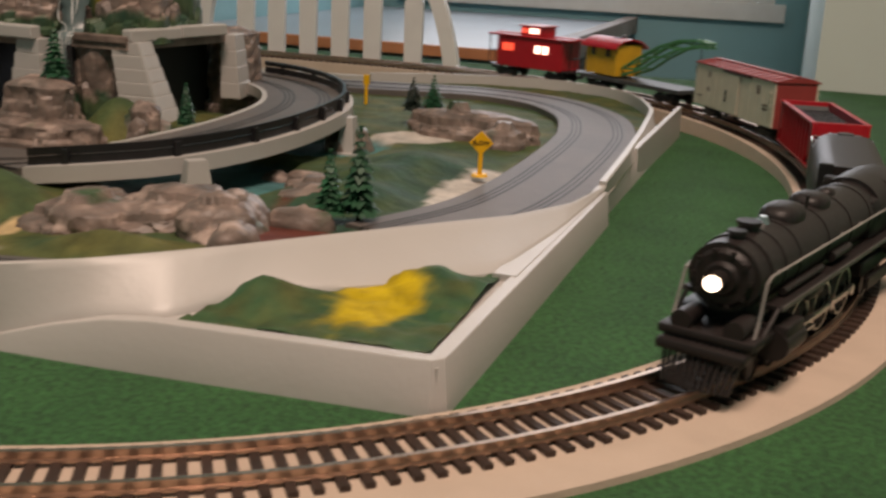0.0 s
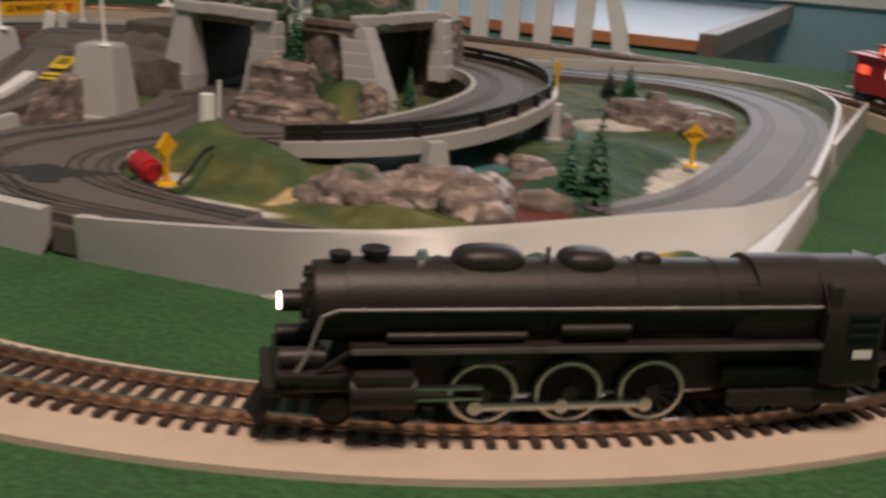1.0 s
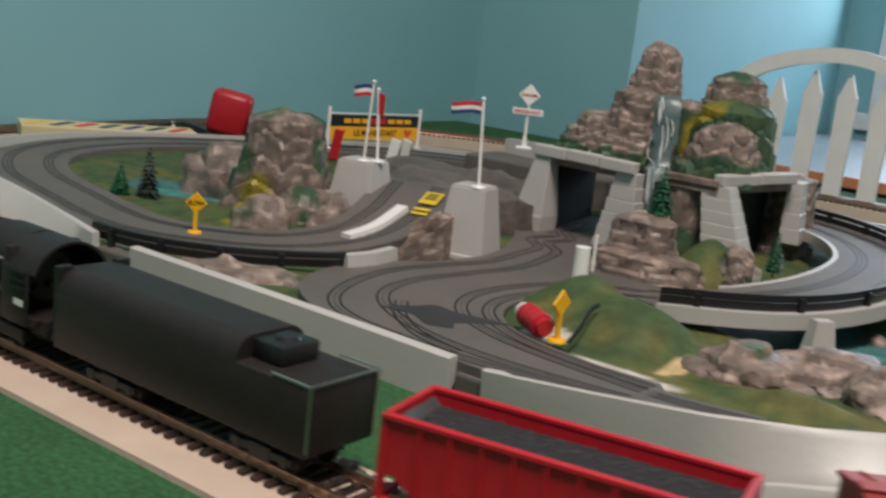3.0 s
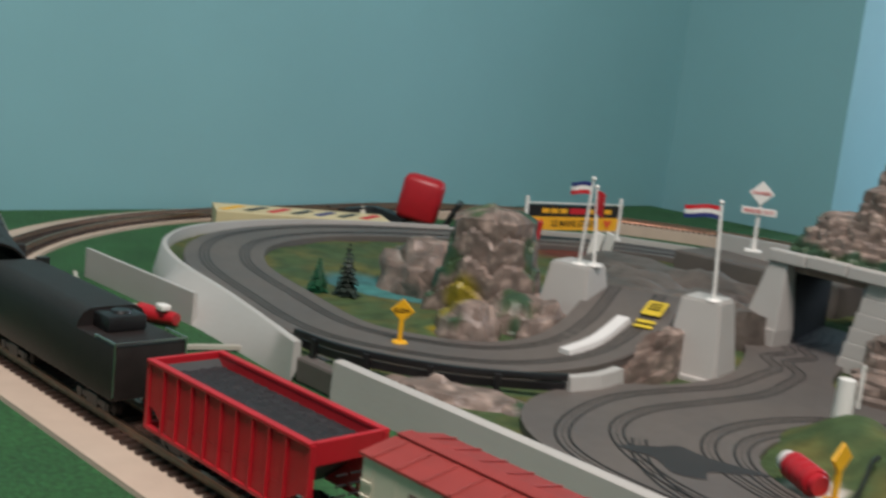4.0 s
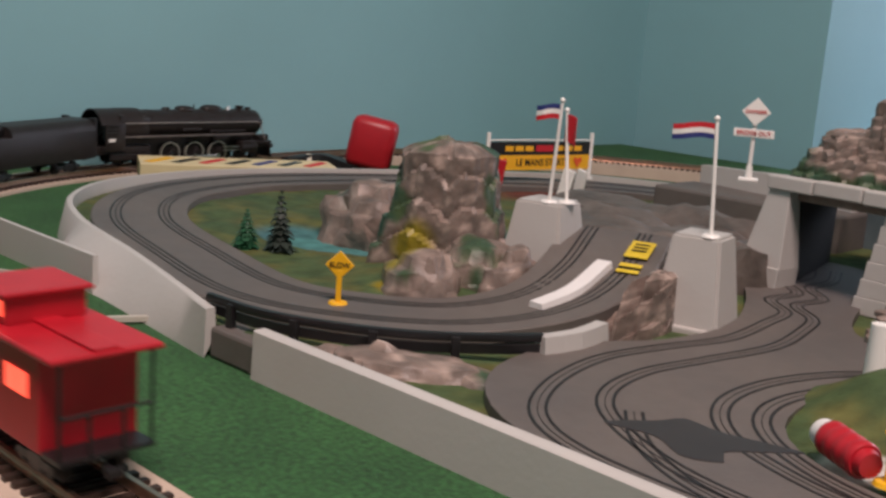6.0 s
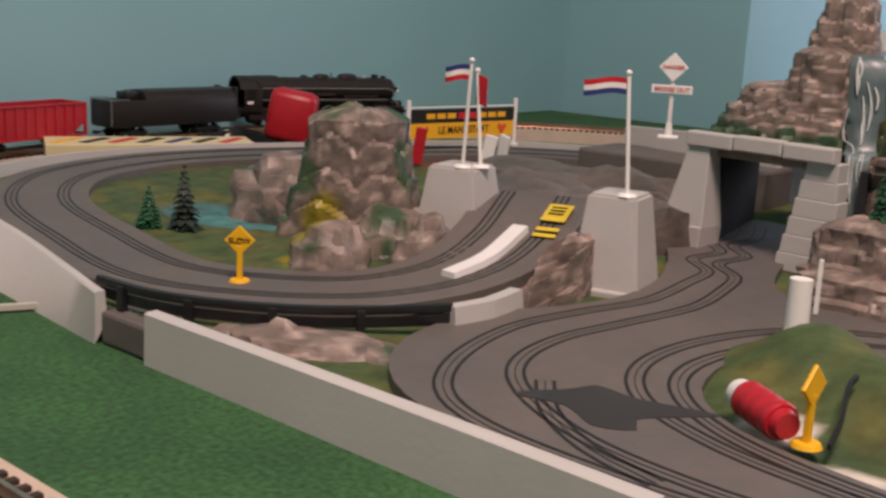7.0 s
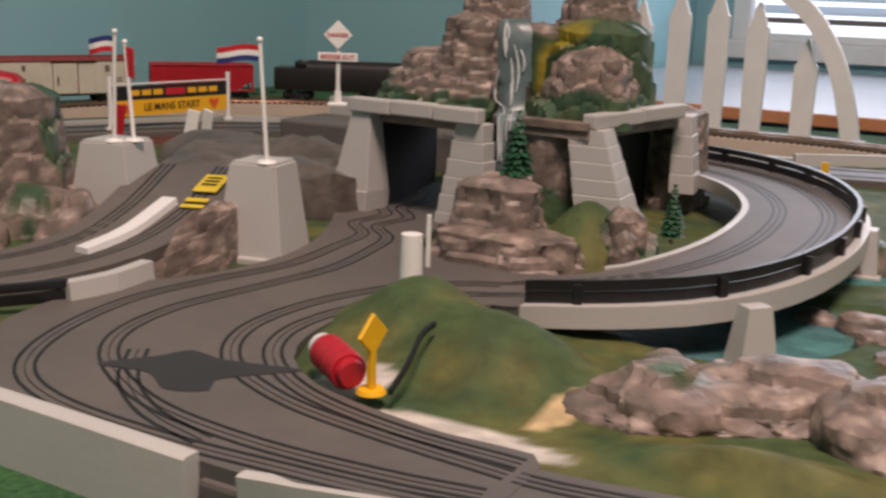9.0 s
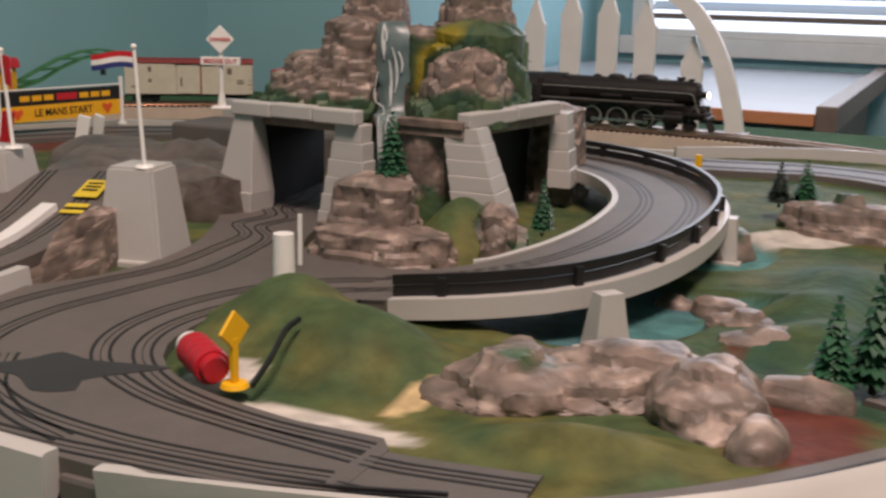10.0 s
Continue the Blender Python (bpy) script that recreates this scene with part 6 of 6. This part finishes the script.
bm = bmesh.new()
box(bm, -6.8, 6.8, -0.9, 0.9, 0.75, 1.0, 0.04)
part("underframe", bm, BLACK, boxcar)
coupler(boxcar, 6.9)
coupler(boxcar, -6.9)

crane = thing("crane_car", "flat crane car with yellow cab, red roof and green lattice boom", "train car")
bm = bmesh.new()
box(bm, -6.4, 6.4, -1.5, 1.5, 0.95, 1.3, 0.05)
part("deck", bm, DECKG, crane)
bm = bmesh.new()
box(bm, -5.9, -1.7, -1.35, 1.35, 1.45, 4.2, 0.05)
cab = part("cab", bm, YELLOW, crane)
for y in (-1, 1):
    for x in (-4.9, -2.9):
        bm = bmesh.new()
        box(bm, x - 0.28, x + 0.28, min(y * 1.34, y * 1.39), max(y * 1.34, y * 1.39), 3.1, 3.75)
        part("cab_window", bm, BLACK, cab)
    bm = bmesh.new()
    box(bm, -4.2, -3.5, min(y * 1.34, y * 1.38), max(y * 1.34, y * 1.38), 1.6, 2.6, 0.02)
    part("cab_door", bm, YELLOW, cab)
bm = bmesh.new()
n = 14
lo, hi = [], []
for k in range(n + 1):
    a = math.pi * (0.14 + 0.72 * k / n)
    y, z = -1.95 * math.cos(a), 3.35 + 1.35 * math.sin(a)
    lo.append(bm.verts.new((-6.2, y, z)))
    hi.append(bm.verts.new((-1.4, y, z)))
lo2 = [bm.verts.new(v.co - Vector((0, 0, 0.12))) for v in lo]
hi2 = [bm.verts.new(v.co - Vector((0, 0, 0.12))) for v in hi]
for k in range(n):
    bm.faces.new((lo[k], lo[k + 1], hi[k + 1], hi[k]))
    bm.faces.new((lo2[k], hi2[k], hi2[k + 1], lo2[k + 1]))
    bm.faces.new((lo[k], lo2[k], lo2[k + 1], lo[k + 1]))
    bm.faces.new((hi[k], hi[k + 1], hi2[k + 1], hi2[k]))
bmesh.ops.recalc_face_normals(bm, faces=bm.faces)
part("roof", bm, RED, crane, smooth=40)
bm = bmesh.new()
tube(bm, 0.35, 0.3, mv(-3.0, 0.3, 4.65), 12, 0.25)
box(bm, -3.6, -2.6, -0.3, 0.6, 4.65, 4.75, 0.03)
part("roof_hatch", bm, DECKG, crane)
bm = bmesh.new()
tube(bm, 0.95, 0.35, mv(-6.25, 0, 3.1, 0, 90, 0), 24)
part("winch_drum", bm, BLACK, crane, "round black winch drum", smooth=40)
bm = bmesh.new()
rod(bm, (-6.3, 0.2, 3.2), (-6.7, -0.9, 3.0), 0.06, 6)
part("winch_crank", bm, BLACK, crane)
boom_pts = [(-1.6, 2.2), (0.5, 3.4), (2.6, 4.5), (4.8, 5.2), (6.8, 5.4), (8.2, 5.2)]
low_pts = [(-1.6, 1.6), (0.8, 2.4), (2.8, 3.6), (4.9, 4.5), (6.8, 4.9), (8.2, 4.9)]
for y in (-0.75, 0.75):
    for pts in (boom_pts, low_pts):
        bm = bmesh.new()
        line = [Vector((x, y * (1 - 0.06 * (x + 1.6)), z)) for x, z in pts]
        sweep(bm, line, [(-0.12, -0.1), (0.12, -0.1), (0.12, 0.1), (-0.12, 0.1)])
        part("boom_chord", bm, GREENP, crane)
    for (xa, za), (xb, zb) in zip(boom_pts, low_pts[1:]):
        bm = bmesh.new()
        rod(bm, (xa, y * (1 - 0.06 * (xa + 1.6)), za), (xb, y * (1 - 0.06 * (xb + 1.6)), zb), 0.09, 5)
        part("boom_brace", bm, GREENP, crane)
for (x, z), (x2, z2) in zip(boom_pts, boom_pts[1:]):
    for side in (-0.75, 0.75):
        bm = bmesh.new()
        rod(bm, (x, side * (1 - 0.06 * (x + 1.6)), z), (x2, -side * (1 - 0.06 * (x2 + 1.6)), z2), 0.08, 5)
        part("boom_lace", bm, GREENP, crane)
bm = bmesh.new()
rod(bm, (7.0, 0, 4.9), (7.0, 0, 3.4), 0.04, 5)
box(bm, 6.75, 7.25, -0.2, 0.2, 2.8, 3.4, 0.06)
part("hook_block", bm, BLACK, crane)
truck(crane, 4.4)
truck(crane, -4.4)
coupler(crane, 6.4)
coupler(crane, -6.4)

caboose = thing("caboose", "red caboose with glowing windows and roof cupola", "train car")
bm = bmesh.new()
box(bm, -4.3, 4.3, -1.45, 1.45, 1.0, 3.85, 0.05)
part("body", bm, RED, caboose)
bm = bmesh.new()
box(bm, -5.5, 5.5, -1.65, 1.65, 3.85, 4.05, 0.08)
box(bm, -5.4, 5.4, -0.4, 0.4, 4.05, 4.15, 0.03)
part("roof", bm, RED, caboose)
bm = bmesh.new()
box(bm, -1.4, 1.2, -1.2, 1.2, 4.05, 4.9, 0.05)
cup = part("cupola", bm, RED, caboose)
bm = bmesh.new()
box(bm, -1.6, 1.4, -1.35, 1.35, 4.9, 5.04, 0.04)
part("cupola_roof", bm, RED, cup)
for y in (-1, 1):
    for x in (-0.9, 0.1, 0.7):
        bm = bmesh.new()
        box(bm, x - 0.3, x + 0.3, min(y * 1.2, y * 1.23), max(y * 1.2, y * 1.23), 4.3, 4.75)
        part("cupola_window", bm, LITWIN if x > -0.5 else LITRED, cup)
    for x, m in ((-3.2, LITRED), (-2.4, LITRED), (1.2, LITWIN), (2.2, LITWIN)):
        bm = bmesh.new()
        box(bm, x - 0.36, x + 0.36, min(y * 1.45, y * 1.48), max(y * 1.45, y * 1.48), 2.5, 3.2)
        part("window", bm, m, caboose)
for s in (-1, 1):
    bm = bmesh.new()
    box(bm, min(s * 4.3, s * 5.5), max(s * 4.3, s * 5.5), -1.4, 1.4, 0.95, 1.1)
    for y in (-1.35, 1.35, -0.5, 0.5):
        rod(bm, (s * 5.4, y, 1.1), (s * 5.4, y, 2.3 if abs(y) < 1 else 3.9), 0.06, 6)
    rod(bm, (s * 5.4, -1.35, 2.3), (s * 5.4, 1.35, 2.3), 0.06, 6)
    part("platform", bm, BLACK, caboose)
truck(caboose, 3.3)
truck(caboose, -3.3)
coupler(caboose, 5.4)
coupler(caboose, -5.4)
for ob, k in ((engine, 0.96), (tender, 0.92), (hopper, 0.86), (boxcar, 0.89), (crane, 0.93), (caboose, 0.92)):
    ob.scale = (k + {engine: 0.06, hopper: -0.08, boxcar: -0.02, caboose: -0.10}.get(ob, 0), min(1.0, k + 0.05), k - (0.02 if ob == engine else 0.11 if ob == hopper else 0.07 if ob == boxcar else 0))
CONSIST = [(engine, 17.0, 8.6, 0), (tender, 11.8, 7.4, 0.3), (hopper, 10.6, 7.4, 0.5), (boxcar, 11.6, 7.8, 0.7), (crane, 12.0, 8.2, 1.5), (caboose, 10.1, 6.1, -0.3)]

# ---- ties, the nearest ones singly ----
bm = bmesh.new()
box(bm, -0.13, 0.13, -1.5, 1.5, 0.2, 0.35)
tie = part("tie", bm, TIE, track)
TIES = int(LAP / 0.58)
rest = bmesh.new()
single = 0
for i in range(TIES):
    s = LAP * i / TIES
    a, b = loop_point(s + 0.1), loop_point(s - 0.1)
    c, yaw = (a + b) / 2, math.degrees(math.atan2((a - b).y, (a - b).x))
    if (s < 50 or s > LAP - 58) and single < 290:
        o = tie if single == 0 else tie.copy()
        if single:
            scene.collection.objects.link(o)
        o.matrix_local = at(c.x, c.y, c.z, 0, 0, yaw)
        single += 1
    else:
        m = mv(c.x, c.y, c.z, 0, 0, yaw)
        vs = [rest.verts.new(m @ Vector(p)) for p in ((-0.13, -1.5, 0.2), (0.13, -1.5, 0.2), (0.13, 1.5, 0.2), (-0.13, 1.5, 0.2), (-0.13, -1.5, 0.35), (0.13, -1.5, 0.35), (0.13, 1.5, 0.35), (-0.13, 1.5, 0.35))]
        for f in ((4, 5, 6, 7), (0, 1, 5, 4), (1, 2, 6, 5), (2, 3, 7, 6), (3, 0, 4, 7)):
            rest.faces.new([vs[j] for j in f])
tagged(part("far_ties", rest, TIE, track), kind="stuff")

# ---- motion of the train ----
FRONT = [(0.0, -31.6), (0.5, -21.3), (1.2, -6.5), (2.0, 9.5), (3.75, 47.9), (5.5, 87.1), (7.5, 132.9), (10.0, 188.2)]
FIT = np.polyfit([r[0] for r in FRONT], [r[1] for r in FRONT], 5)


def front_at(t):
    """How far the engine's front has come, in centimetres."""
    return float(np.polyval(FIT, t))


def car_rows(offset, truck_gap, step=1 / 15):
    rows, n = [], int(round(10 / step))
    for i in range(n + 1):
        t = i * step
        s = front_at(t) - offset
        a, b = loop_point(s + truck_gap / 2), loop_point(s - truck_gap / 2)
        d, c = a - b, (a + b) / 2
        rows.append((t, at(c.x, c.y, RAIL_Z + c.z, 0, 0, math.degrees(math.atan2(d.y, d.x)))))
    return rows


def motions():
    offset = 0.0
    for ob, length, gap, slack in CONSIST:
        offset += slack
        walk(ob, car_rows(offset + length / 2, gap))
        offset += length + 1.3
    times = [i / 30 for i in range(301)]
    turn = [math.degrees((front_at(t) - front_at(0)) / DRIVE_R) for t in times]
    for ob, x, y in DRIVERS:
        walk(ob, [(t, at(x, y, DRIVE_R, 0, a + (90 if y > 0 else 0), 0)) for t, a in zip(times, turn)])
    for ob, y in RODS:
        rows = []
        for t, a in zip(times, turn):
            q = radians(a + (90 if y > 0 else 0))
            rows.append((t, at(-0.4 * math.sin(q), y, DRIVE_R - 0.4 * math.cos(q))))
        walk(ob, rows)


motions()
